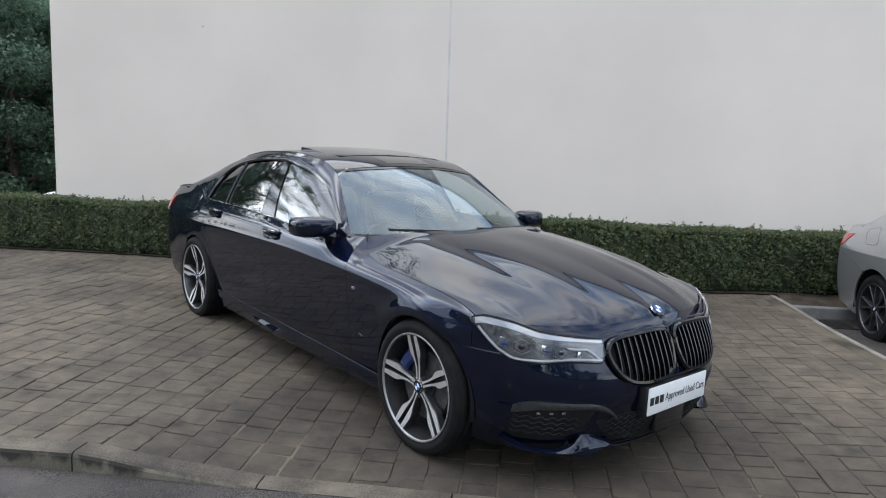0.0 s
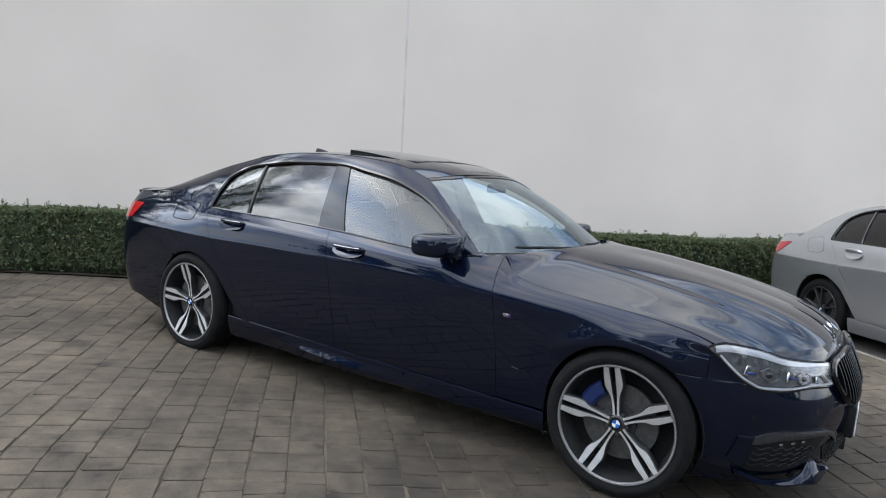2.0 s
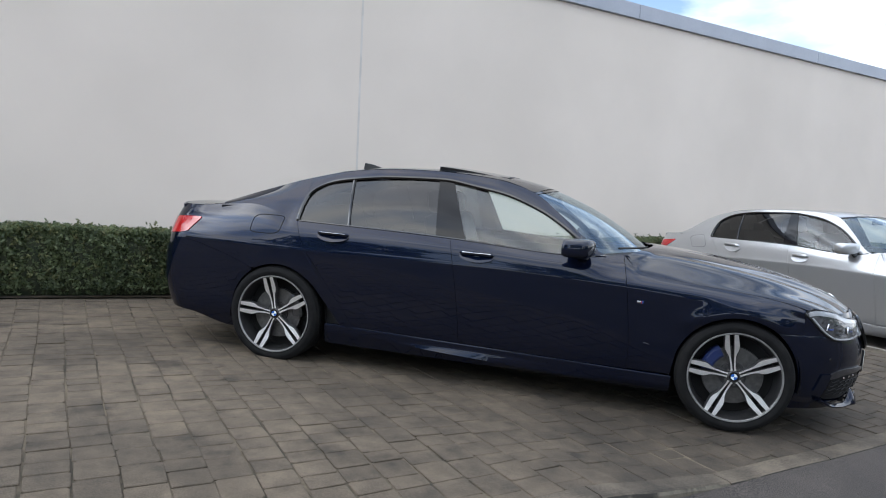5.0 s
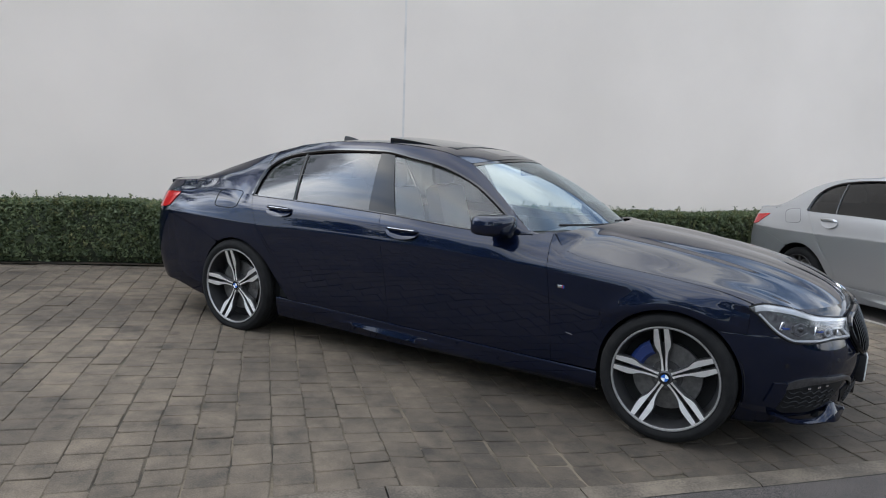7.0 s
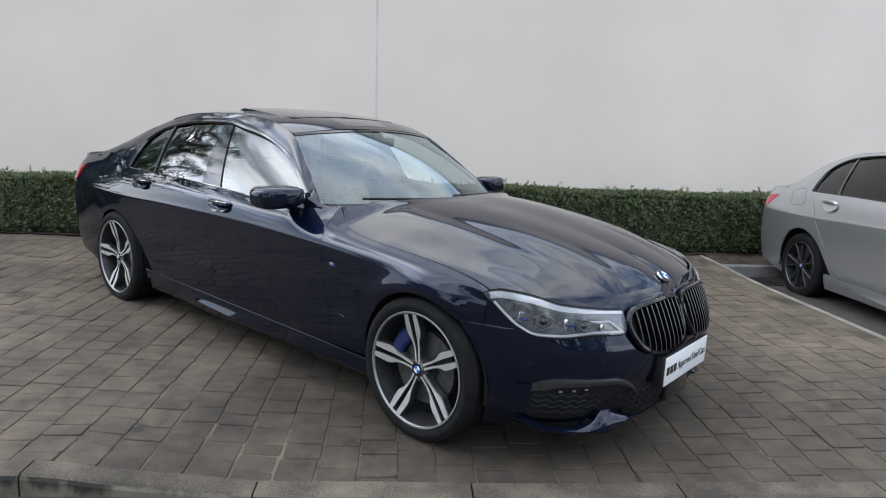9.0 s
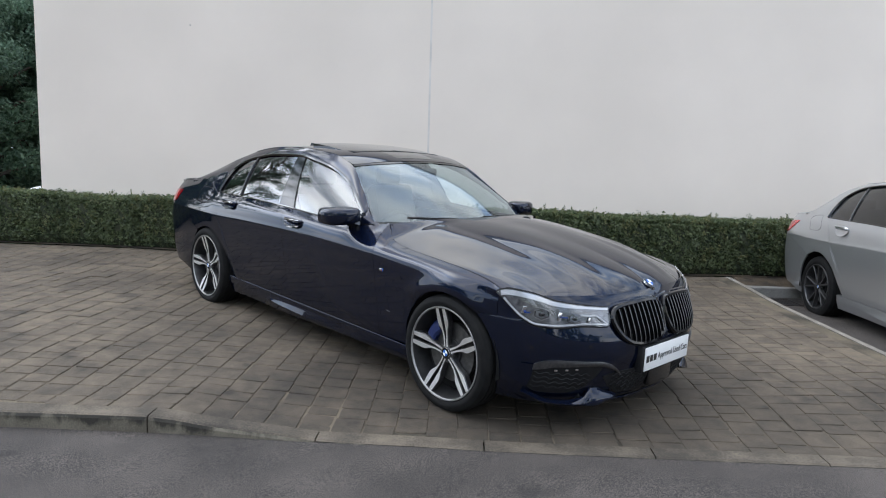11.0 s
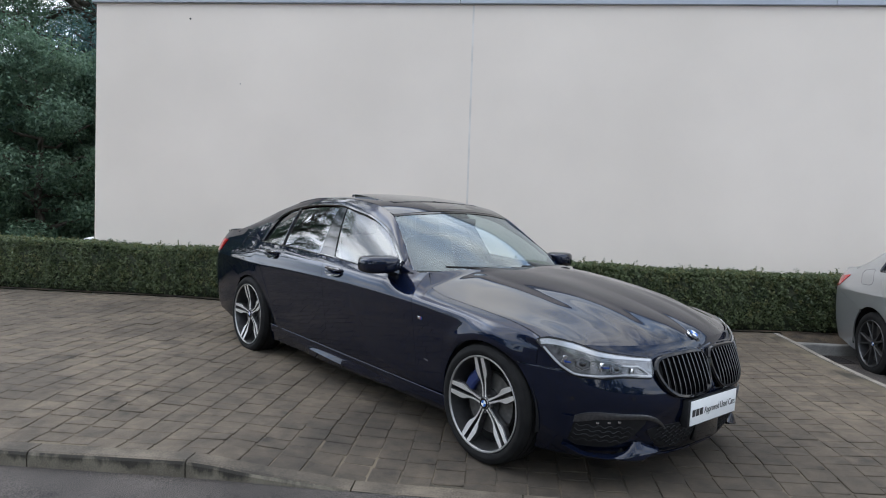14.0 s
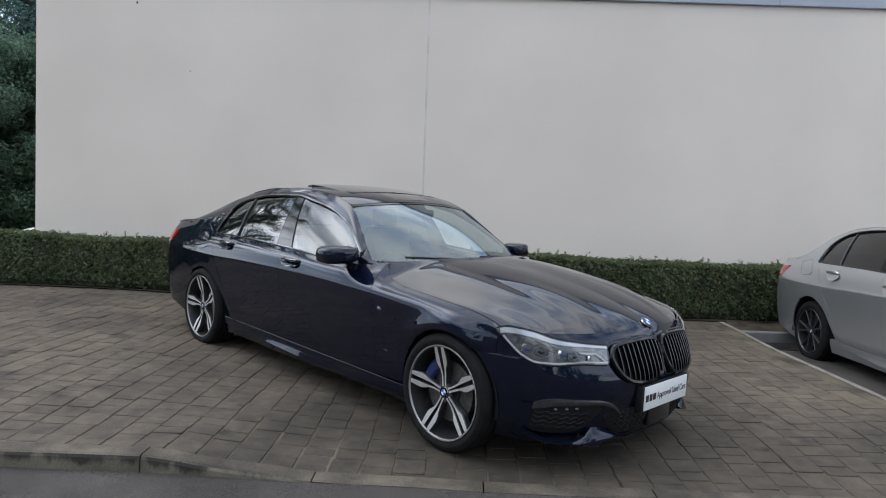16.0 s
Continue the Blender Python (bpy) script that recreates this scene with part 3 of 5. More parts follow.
oak = tree("tree", 13, 4.6, 11, 80000, TREE_LEAF, 0.25, 0.052, "tall leafy dark green tree beyond the hedge", 30, 0.18)
oak.matrix_basis = pose(-11.5, 13.0, 0, 0, 0, 40)
pine = tree("tree", 15, 4.0, 5, 80000, PINE_LEAF, 0.18, 0.048, "tall dark tree with open gaps to the sky", 34, 0.5)
pine.matrix_basis = pose(-8.6, 10.5, 0, 0, 0, 10)
bush = tree("tree", 4.2, 2.3, 8, 90000, TREE_LEAF, 0.06, 0.040, "low spreading green tree behind the hedge", 30)
bush.matrix_basis = pose(-8.4, 6.6, 0, 0, 0, 0)
copy_thing(bush, pose(-11.2, 7.4, -0.1, 0, 0, 130))
copy_thing(bush, pose(-14.2, 8.4, 0.2, 0, 0, 220))
copy_thing(bush, pose(-9.3, 10.2, 0, 0, 0, 60) @ Matrix.Diagonal((1.2, 1.2, 1.05, 1)))
copy_thing(bush, pose(-12.6, 11.5, 0, 0, 0, 290) @ Matrix.Diagonal((1.3, 1.3, 1.15, 1)))
copy_thing(oak, pose(-16.5, 15.0, 0, 0, 0, 150))
copy_thing(pine, pose(-13.4, 20.0, 0.5, 0, 0, 200))
copy_thing(oak, pose(-15.9, 8.0, 0.2, 0, 0, 320))
copy_thing(pine, pose(-16.5, 8.3, -3.6, 0, 0, 70))
copy_thing(oak, pose(-7.0, 19.0, -1.0, 0, 0, 260))
copy_thing(oak, pose(3.3, 24.0, -0.8, 0, 0, 80))
# trees across the road, seen in the paint and the glass
far_tree = tree("tree", 13, 4.6, 17, 34000, TREE_LEAF, 0.22, 0.12, "broad leafy tree across the road", 28)
far_tree.matrix_basis = pose(-14.5, -22, 0, 0, 0, 30)
for x, y, z, a in ((-7.5, -24, -2.0, 120), (9.5, -25, -7.2, 75), (16.5, -24, -7.6, 10), (-24, -24, 0, 10), (24, -23, -7.0, 200), (2, -30, -7.5, 140), (-30, -5.5, -6.2, 60), (-30, -10, -1.8, 250), (-31, -16, -2.4, 100)):
    copy_thing(far_tree, pose(x, y, z, 0, 0, a))

# pole and wires behind the building
pole = tagged(new("utility_pole"), "grey wooden utility pole behind the building", "pole")
bm = bmesh.new()
tube(bm, [(-4.3, 16.6, -0.4), (-4.3, 16.6, 11.6)], [0.14, 0.11], 12)
part("shaft", bm, BARK, pole)
for k, dy in enumerate((0.0, 0.5)):
    bm = bmesh.new()
    tube(bm, [(-4.3 + 38 * s, 16.6 + 6 * s + dy, 11.3 - 0.3 * k - 2.4 * s * (1 - s) * 0.6 - 1.2 * s) for s in steps(0, 1, 16)], 0.012, 5)
    part("wire", bm, IRON, pole, "thin black overhead wire")

# ---- car materials ----
BLUE_PAINT = material("carbon blue metallic paint", (0.0035, 0.0062, 0.0182), 0.38, 0.6, second=(0.0047, 0.0083, 0.0238), scale=900, fine=1600, coat=1.0, spec=0.01, peel=0.018)
BLUE_PAINT.node_tree.nodes["Principled BSDF"].inputs["Specular Tint"].default_value = (0.02, 0.03, 0.06, 1)
BLUE_PAINT.node_tree.nodes["Principled BSDF"].inputs["Coat IOR"].default_value = 1.47
SILVER_PAINT = material("silver metallic paint", (0.44, 0.445, 0.455), 0.30, 0.75, second=(0.50, 0.505, 0.515), scale=900, fine=1600, coat=1.0)
GLOSS_BLACK = material("gloss black trim", (0.006, 0.006, 0.007), 0.12, coat=0.6)
PILLAR_BLACK = material("black pillar cover", (0.004, 0.004, 0.005), 0.06, spec=0.35)
SLAT = material("chrome slat edge", (0.15, 0.15, 0.155), 0.28, 0.9)
SATIN_BLACK = material("satin black plastic", (0.008, 0.008, 0.009), 0.5, second=(0.013, 0.013, 0.014), scale=40, fine=400, bump=0.1, dist=0.001, spec=0.25)
# Near-black colour stands in for shade inside arches, gaps and openings
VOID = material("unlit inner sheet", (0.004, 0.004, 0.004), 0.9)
RUBBER = material("tyre rubber", (0.005, 0.005, 0.0055), 0.8, second=(0.010, 0.0098, 0.0095), scale=14, fine=200, bump=0.15, dist=0.001, spec=0.2)
MACHINED = material("machined alloy face", (0.66, 0.65, 0.63), 0.40, 0.75, second=(0.74, 0.73, 0.71), scale=30, fine=300)
RIM_LIP = material("dulled machined rim", (0.30, 0.297, 0.29), 0.4, 0.7, second=(0.38, 0.375, 0.365), scale=60, fine=400)
RIM_DARK = material("dark grey wheel lacquer", (0.045, 0.045, 0.047), 0.3, 0.5, coat=0.5, second=(0.065, 0.064, 0.065), scale=20, fine=200)
STEEL = material("brake disc steel", (0.10, 0.098, 0.096), 0.42, 0.8, second=(0.15, 0.147, 0.143), scale=30, fine=260)
CALIPER = material("blue caliper paint", (0.006, 0.018, 0.085), 0.35, coat=0.4)
CHROME = material("bright chrome", (0.72, 0.72, 0.73), 0.10, 1.0)
SATIN_METAL = material("satin grey trim", (0.10, 0.10, 0.105), 0.3, 0.85, second=(0.14, 0.14, 0.145), scale=60, fine=400)
LAMP_WHITE = material("frosted light guide", (0.52, 0.53, 0.55), 0.25, 0.4, coat=0.5)
LAMP_DARK = material("grey lamp bowl", (0.075, 0.078, 0.085), 0.22, 0.6, second=(0.20, 0.206, 0.22), scale=30, fine=200, coat=0.5)
LAMP_BLUE = material("blue lamp accent", (0.008, 0.035, 0.18), 0.2, 0.3)
TAIL_RED = material("red tail lamp", (0.42, 0.010, 0.012), 0.12, coat=0.8)
BADGE_WHITE = material("badge white", (0.75, 0.75, 0.75), 0.3)
BADGE_BLUE = material("badge blue", (0.01, 0.10, 0.42), 0.3)
BADGE_RED = material("badge red", (0.5, 0.015, 0.02), 0.3)
INK = material("plate black ink", (0.02, 0.02, 0.02), 0.5)
LEATHER = material("dark grey leather", (0.035, 0.034, 0.033), 0.55, second=(0.05, 0.048, 0.046), scale=9, fine=60)
CLEAR = glass("clear window glass", (0.80, 0.88, 0.86), 0.08)
SCREEN = glass("windscreen glass", (0.72, 0.80, 0.82), 0.11, sheen=(0.84, 0.94, 1.0))
TINTED = glass("tinted window glass", (0.10, 0.105, 0.11), 0.058)
LENS = glass("clear lamp lens", (0.97, 0.97, 0.98), 0.05)

# ---- shape of the saloon, in the car's own axes: x ahead, y to its left, z up ----
HUB, TYRE_R, ARCH_R = 1.605, 0.361, 0.381
half_width = curve([(-2.6, 0.86), (-2.4, 0.912), (-2.0, 0.942), (-1.6, 0.951), (-0.8, 0.95), (0.8, 0.95), (1.6, 0.952), (1.98, 0.91), (2.2, 0.86)])
shoulder = curve([(-2.6, 0.885), (-1.4, 0.876), (-0.9, 0.886), (0.0, 0.892), (0.85, 0.868), (1.2, 0.845), (1.6, 0.812), (2.0, 0.76)])
top_z = curve([(-2.62, 1.085), (-2.3, 1.108), (-2.1, 1.132), (-1.9, 1.148), (-1.7, 1.115), (-1.56, 1.060), (-1.5, 1.053), (-0.8, 1.046), (-0.3, 1.034), (0.45, 1.002), (0.62, 1.003), (0.72, 1.014), (0.80, 1.028), (0.868, 1.034), (0.90, 1.0), (0.94, 0.957), (1.0, 0.938), (1.13, 0.916), (1.3, 0.902), (1.47, 0.888), (1.65, 0.872), (1.82, 0.850), (1.9, 0.834), (1.985, 0.811)])
top_y = curve([(-2.62, 0.755), (-2.3, 0.80), (-2.1, 0.805), (-1.9, 0.815), (-1.7, 0.845), (-1.5, 0.882), (-0.3, 0.892), (0.5, 0.888), (0.62, 0.876), (0.72, 0.838), (0.80, 0.802), (0.868, 0.788), (0.90, 0.805), (0.94, 0.828), (1.0, 0.848), (1.13, 0.868), (1.3, 0.874), (1.5, 0.876), (1.7, 0.880), (1.9, 0.891), (1.985, 0.904)])
rail_z = curve([(-2.35, 1.105), (-2.2, 1.145), (-1.9, 1.252), (-1.55, 1.372), (-1.2, 1.458), (-0.84, 1.498), (-0.48, 1.507), (-0.06, 1.479), (0.19, 1.410), (0.45, 1.236), (0.72, 1.034), (0.80, 1.010), (0.92, 0.97)])
rail_y = curve([(-2.35, 0.72), (-2.0, 0.685), (-1.7, 0.64), (-1.35, 0.605), (-0.9, 0.62), (-0.4, 0.622), (0.19, 0.622), (0.45, 0.712), (0.72, 0.806), (0.80, 0.83), (0.92, 0.83)])
pane_z = curve([(-1.505, 1.06), (-1.502, 1.17), (-1.48, 1.255), (-1.43, 1.308), (-1.32, 1.36), (-1.17, 1.392), (-0.85, 1.43), (-0.46, 1.442), (-0.2, 1.408), (0.0, 1.375), (0.281, 1.274), (0.42, 1.198), (0.54, 1.118), (0.60, 1.075)])
nose_x = curve([(0.17, 2.43), (0.25, 2.49), (0.36, 2.522), (0.48, 2.54), (0.54, 2.534), (0.65, 2.493), (0.78, 2.435), (0.86, 2.36)])
nose_w = curve([(0.17, 0.86), (0.3, 0.902), (0.4, 0.915), (0.5, 0.923), (0.6, 0.929), (0.7, 0.932), (0.8, 0.938), (0.9, 0.93)])
tail_x = curve([(0.2, 2.62), (0.35, 2.70), (0.55, 2.755), (0.72, 2.74), (0.85, 2.70), (1.08, 2.645)])
bonnet_z = curve([(0.9, 1.088), (1.2, 1.078), (1.45, 1.058), (1.72, 1.022), (2.05, 0.960), (2.265, 0.898), (2.375, 0.842), (2.435, 0.780)])
roof_z = curve([(-2.1, 1.17), (-1.8, 1.30), (-1.45, 1.422), (-1.25, 1.480), (-0.9, 1.520), (-0.48, 1.535), (-0.1, 1.522), (0.1, 1.495), (0.2, 1.473), (0.295, 1.446)])
_sections = {}


def section(x):
    key = round(x, 3)
    if key not in _sections:
        w, zs, yt, zt = half_width(x), shoulder(x), top_y(x), top_z(x)
        pts = [(w - 0.082, 0.19), (w - 0.034, 0.34), (w - 0.017, 0.52), (w - 0.005, min(0.70, zs - 0.12)), (w, zs - 0.032), (w - 0.005, zs), (w * 0.54 + yt * 0.46 + 0.006, zs * 0.45 + zt * 0.55), (yt, zt)]
        _sections[key] = (curve([(k / 7, p[0]) for k, p in enumerate(pts)]), curve([(k / 7, p[1]) for k, p in enumerate(pts)]))
    return _sections[key]


def s_of(x, z):
    lo, hi = 0.0, 1.0
    fz = section(x)[1]
    for _ in range(24):
        mid = (lo + hi) / 2
        lo, hi = (mid, hi) if fz(mid) < z else (lo, mid)
    return (lo + hi) / 2


def flank(x, s):
    fy, fz = section(x)
    z = fz(s)
    d = math.hypot(abs(x) - HUB, z - 0.345)
    flare = (0.024 if x > 0 else 0.006) * math.exp(-((d - ARCH_R - 0.016) / 0.068) ** 2) * ease((z - 0.58) / 0.14)
    return Vector((x, -fy(s) - flare, z))


def nose(y, z, out=0.0):
    """A point of the front fascia."""
    w = nose_w(z)
    k = max(0.0, 1 - min(1.0, abs(y) / w) ** 2.4) ** (1 / 2.4)
    p = Vector((1.75 + (nose_x(z) - 1.75) * k, y, z))
    if out:
        e = 0.012
        yy = max(-w + 0.02, min(w - 0.02, y))
        a, b = nose(yy + e, z) - nose(yy - e, z), nose(yy, z + e) - nose(yy, z - e)
        p += a.cross(b).normalized() * out
    return p


def cabin(x, z, out=0.0):
    """A point of the glasshouse side."""
    zb, zr = top_z(x), rail_z(x)
    h = (z - zb) / max(0.02, zr - zb)
    y = (top_y(x) - 0.012) * (1 - h) + rail_y(x) * h + 0.018 * math.sin(math.pi * max(0, min(1, h))) + out
    return Vector((x, -y, z))


def pane(x, z, out=0.0):
    """A point of the side glass: one smooth barrel from the rear quarter to the mirror."""
    h = z - 1
    y = 0.8867 - 0.3925 * h - 0.4609 * h ** 2 + 0.1423 * h ** 3 - x * (0.0122 + 0.2596 * h - 0.0323 * h ** 2) - x ** 2 * (0.0089 + 0.2399 * h) - 0.0046 * x ** 3
    return Vector((x, -y - out, z))


def grid_mesh(rows, flip=False, thick=0.0, orient=True):
    """A smooth sheet through rows of points, with its rim turned in by thick."""
    bm = bmesh.new()
    vs = [[bm.verts.new(p) for p in r] for r in rows]
    for a, b in zip(vs, vs[1:]):
        for k in range(len(a) - 1):
            q = (a[k], a[k + 1], b[k + 1], b[k])
            if len({tuple(round(c, 5) for c in v.co) for v in q}) > 2:
                bm.faces.new(q[::-1] if flip else q)
    bmesh.ops.remove_doubles(bm, verts=bm.verts, dist=0.00005)
    bm.normal_update()
    if orient and sum(f.calc_area() * f.normal.dot(c - Vector((c.x * 0.5, 0, 0.5))) for f, c in ((f, f.calc_center_median()) for f in bm.faces)) < 0:
        bmesh.ops.reverse_faces(bm, faces=bm.faces)
        bm.normal_update()
    if thick:
        rim = [e for e in bm.edges if e.is_boundary]
        nrm = {v: v.normal.copy() for e in rim for v in e.verts}
        out = bmesh.ops.extrude_edge_only(bm, edges=rim)["geom"]
        for v in [g for g in out if isinstance(g, bmesh.types.BMVert)]:
            near = min(nrm, key=lambda o: (o.co - v.co).length_squared)
            v.co -= nrm[near] * thick
    return bm


def mirrored(bm):
    """Turns a right-hand piece into its left-hand twin."""
    for v in bm.verts:
        v.co.y = -v.co.y
    bmesh.ops.reverse_faces(bm, faces=bm.faces)
    return bm


def auto_smooth(ob, angle=35):
    me = ob.data
    bm = bmesh.new()
    bm.from_mesh(me)
    for f in bm.faces:
        f.smooth = True
    for e in bm.edges:
        if len(e.link_faces) == 2 and e.calc_face_angle(0) > radians(angle):
            e.smooth = False
    bm.to_mesh(me)
    bm.free()
    return ob


def arch_floor(x, low):
    d = ARCH_R ** 2 - (abs(x) - HUB) ** 2
    return max(low, 0.345 + math.sqrt(d)) if d > 0 else low


def spaced(a, b, n, marks=()):
    return sorted(set(steps(a, b, n)) | {m for m in marks if a < m < b})


ARCH_MARKS = [s * (HUB + d * ARCH_R) for s in (-1, 1) for d in (-0.9997, -0.997, -0.99, -0.968, -0.927, -0.86, -0.753, -0.59, 0.59, 0.753, 0.86, 0.927, 0.968, 0.99, 0.997, 0.9997)]


class Saloon:
    """A four-door saloon: its panels, glass, wheels and cabin as parts of one thing."""

    def __init__(self, name, label, paint, shape, m, main):
        self.root = tagged(new(name), label, "car", group="parked cars")
        self.root.matrix_basis = m
        self.paint, self.shape, self.main = paint, shape, main

    def put(self, name, bm, mat, label="", parent=None, angle=35, flat=False):
        for v in bm.verts:
            v.co = self.shape(v.co)
        ob = part(name, bm, mat, parent or self.root, label)
        return ob if flat else auto_smooth(ob, angle)

    def pair(self, name, maker, mat, label="", angle=35):
        return [self.put(name, mirrored(maker()) if side else maker(), mat, label, angle=angle) for side in (0, 1)]

    # panels of the flank: x range may lean with height
    def flank_panel(self, x0, x1, low, high=None, nv=24, marks=(), step=0.045):
        n = max(4, int(abs(x1(0.6) - x0(0.6)) / step))
        us = spaced(0, 1, n, [(m - x0(0.6)) / (x1(0.6) - x0(0.6)) for m in marks])
        rows = []
        for u in us:
            r = []
            for j in range(nv + 1):
                xa = x0(0.6) + (x1(0.6) - x0(0.6)) * u
                for _ in range(3):
                    sb = s_of(xa, low(xa))
                    st = 1.0 if high is None else s_of(xa, high(xa))
                    s = sb + (st - sb) * j / nv
                    z = section(xa)[1](s)
                    xa = x0(z) + (x1(z) - x0(z)) * u
                r.append(flank(xa, s))
            rows.append(r)
        return grid_mesh(rows, flip=True, thick=0.014)

    def body(self):
        P = self.paint
        seam_f = curve([(0.3, 0.948), (0.5, 0.935), (0.75, 0.905), (0.9, 0.882), (1.02, 0.86)])
        seam_b = curve([(0.3, -0.20), (0.5, -0.222), (0.8, -0.27), (1.05, -0.325)])
        seam_r = curve([(0.30, -0.985), (0.36, -1.02), (0.5, -1.12), (0.65, -1.235), (0.75, -1.31), (0.88, -1.415), (0.98, -1.465), (1.06, -1.50)])
        g = 0.0015
        rear_seam = curve([(-2.41, 0.838), (-2.32, 0.826), (-2.15, 0.785), (-1.94, 0.722), (-1.8, 0.665)])
        floor_z = lambda x: 0.324 - 0.014 * (x + 1.0)
        self.pair("front_fender", lambda: self.flank_panel(lambda z: seam_f(z) + g, lambda z: 1.975, lambda x: (arch_floor(x, 0.30) if x < 1.80 else max(0.655, arch_floor(x, 0.3))), marks=ARCH_MARKS), P)
        self.pair("front_door", lambda: self.flank_panel(lambda z: seam_b(z) + g, lambda z: seam_f(z) - g, floor_z), P)
        self.pair("rear_door", lambda: self.flank_panel(lambda z: seam_r(z) + g, lambda z: seam_b(z) - g, floor_z), P)
        self.pair("quarter_panel", lambda: self.flank_panel(lambda z: -2.41, lambda z: seam_r(z) - g, lambda x: arch_floor(x, 0.30) if x > -1.80 else max(rear_seam(x) + g, arch_floor(x, 0.30)), marks=ARCH_MARKS), P)

        def sill():
            rows = []
            edge = curve([(-0.72, 0.252), (-0.62, 0.243), (-0.11, 0.220), (0.30, 0.205), (0.63, 0.200), (0.86, 0.212), (0.95, 0.215)])
            for x in steps(-1.215, 1.225, 60):
                w, t = half_width(x), floor_z(x) - 0.004
                zt = 0.254 - 0.036 * ease((x - 0.25) / 0.65)
                k = ease((x + 0.78) / 0.5) * ease((0.55 - x) / 0.7)
                zb = min(edge(x), zt - 0.004)
                rows.append([Vector((x, -y, z)) for y, z in ((w - 0.14, 0.160), (w - 0.095, 0.164), (w - 0.070 + 0.018 * k, 0.178), (w - 0.050 + 0.015 * k, zb - 0.008), (w - 0.048 + 0.017 * k, zb), (w - 0.046 + 0.006 * k, zt), (w - 0.044, zt + 0.012), (w - 0.040, t - 0.018), (w - 0.039, t - 0.006), (w - 0.041, t), (w - 0.07, t + 0.002))])
            return grid_mesh(rows, flip=True)
        self.pair("side_skirt", sill, P, "painted side skirt with a raised blade")

        # fascia, from the wheel arch round to the middle
        def fascia():
            rows = []
            for z in spaced(0.172, 0.80, 36, (0.6525, 0.6545)):
                d = ARCH_R ** 2 - (z - 0.345) ** 2
                xs = HUB + math.sqrt(d) if d > 0 else 1.80
                if z > 0.653:
                    xs = 1.9765
                xs = max(xs, 1.80)
                k = max(0, (xs - 1.75) / (nose_x(z) - 1.75))
                y0 = nose_w(z) * (1 - k ** 2.4) ** (1 / 2.4)
                t0 = math.asin(min(1, y0 / nose_w(z)))
                r = []
                for j in range(45):
                    y = nose_w(z) * math.sin(t0 * (1 - j / 44))
                    r.append(nose(-y, z))
                rows.append(r)
            return grid_mesh(rows, flip=False, thick=0.012)
        half = fascia()
        twin = mirrored(half.copy())
        me = bpy.data.meshes.new("tmp")
        twin.to_mesh(me)
        twin.free()
        half.from_mesh(me)
        bmesh.ops.remove_doubles(half, verts=half.verts, dist=0.0008)
        bmesh.ops.recalc_face_normals(half, faces=half.faces)
        self.put("front_bumper", half, P)

        XS = 2.41

        def edge_y(z):
            return -flank(-XS, s_of(-XS, min(z, top_z(-XS) - 0.002))).y

        def tail_w(z):
            k = (XS - 2.2) / (tail_x(z) - 2.2)
            return edge_y(z) / (1 - k ** 4.5) ** (1 / 4.5)

        def tail_point(y, z):
            w = tail_w(z)
            k = max(0.0, 1 - min(1.0, abs(y) / w) ** 4.5) ** (1 / 4.5)
            return Vector((-(2.2 + (tail_x(z) - 2.2) * k), y, z))
        self.tail_point, self.tail_w = tail_point, tail_w
        rows = []
        for z in steps(0.275, 1.110, 27):
            row = []
            for t in steps(-1, 1, 60):
                zz = z - 0.010 * t * t * ease((z - 0.80) / 0.31) + 0.05 * (1 - t * t) * max(0, 0.5 - z) / 0.25
                w = tail_w(zz)
                t0 = math.asin(min(1, edge_y(zz) / w))
                row.append(tail_point(w * math.sin(t0 * t), zz))
            rows.append(row)
        self.put("rear_bumper", grid_mesh(rows, flip=False, thick=0.012), P)
        # wedge of bumper between arch and corner
        self.pair("rear_bumper_side", lambda: self.flank_panel(lambda z: -2.41, lambda z: -HUB - math.sqrt(max(0.0004, ARCH_R ** 2 - (min(z, 0.66) - 0.345) ** 2)), lambda x: 0.275 - 0.075 * ease((x + 2.41) / 0.40), lambda x: rear_seam(x) - g), P)

        # bonnet: lofted from middle line to shut lines, trimmed to scuttle and lamp tops
        lamp_top = curve([(0.0, 0.744), (0.05, 0.756), (0.15, 0.763), (0.36, 0.757), (0.43, 0.750), (0.47, 0.742), (0.608, 0.757), (0.73, 0.777), (0.823, 0.814), (0.885, 0.826), (0.905, 0.812)])

        def bonnet_point(e, v):
            a = abs(e)
            
            def loft(v2, a2):
                m, sd = 1.09 + (2.425 - 1.09) * v2, 0.868 + (1.98 - 0.868) * v2
                return Vector((m + (sd - m) * a2 * a2, a2 * (top_y(sd) - 0.003), bonnet_z(m) + (top_z(sd) + 0.001 - bonnet_z(m)) * a2 ** 2.9))
            p = loft(v, a)
            yf = a * 0.902
            end = nose(yf, lamp_top(yf) + 0.001, 0.002) - loft(1, a)
            p = p + end * v ** 5
            for crest, out, inn, high, grow, fade in ((0.70, 0.24, 0.13, 0.012, (0.0, 0.15), (0.66, 0.86)), (0.445 - 0.03 * v, 0.16, 0.12, 0.009, (0.40, 0.75), (0.86, 1.0))):
                k = ease(1 - abs(a - crest) / (out if a > crest else inn))
                p.z += high * k * ease((v - grow[0]) / (grow[1] - grow[0])) * (1 - ease((v - fade[0]) / (fade[1] - fade[0])))
            p.z -= 0.007 * (1 - ease(a / 0.3)) * ease(v / 0.3) * (1 - ease((v - 0.7) / 0.3))
            p.y = math.copysign(p.y, e) if e else 0.0
            return p
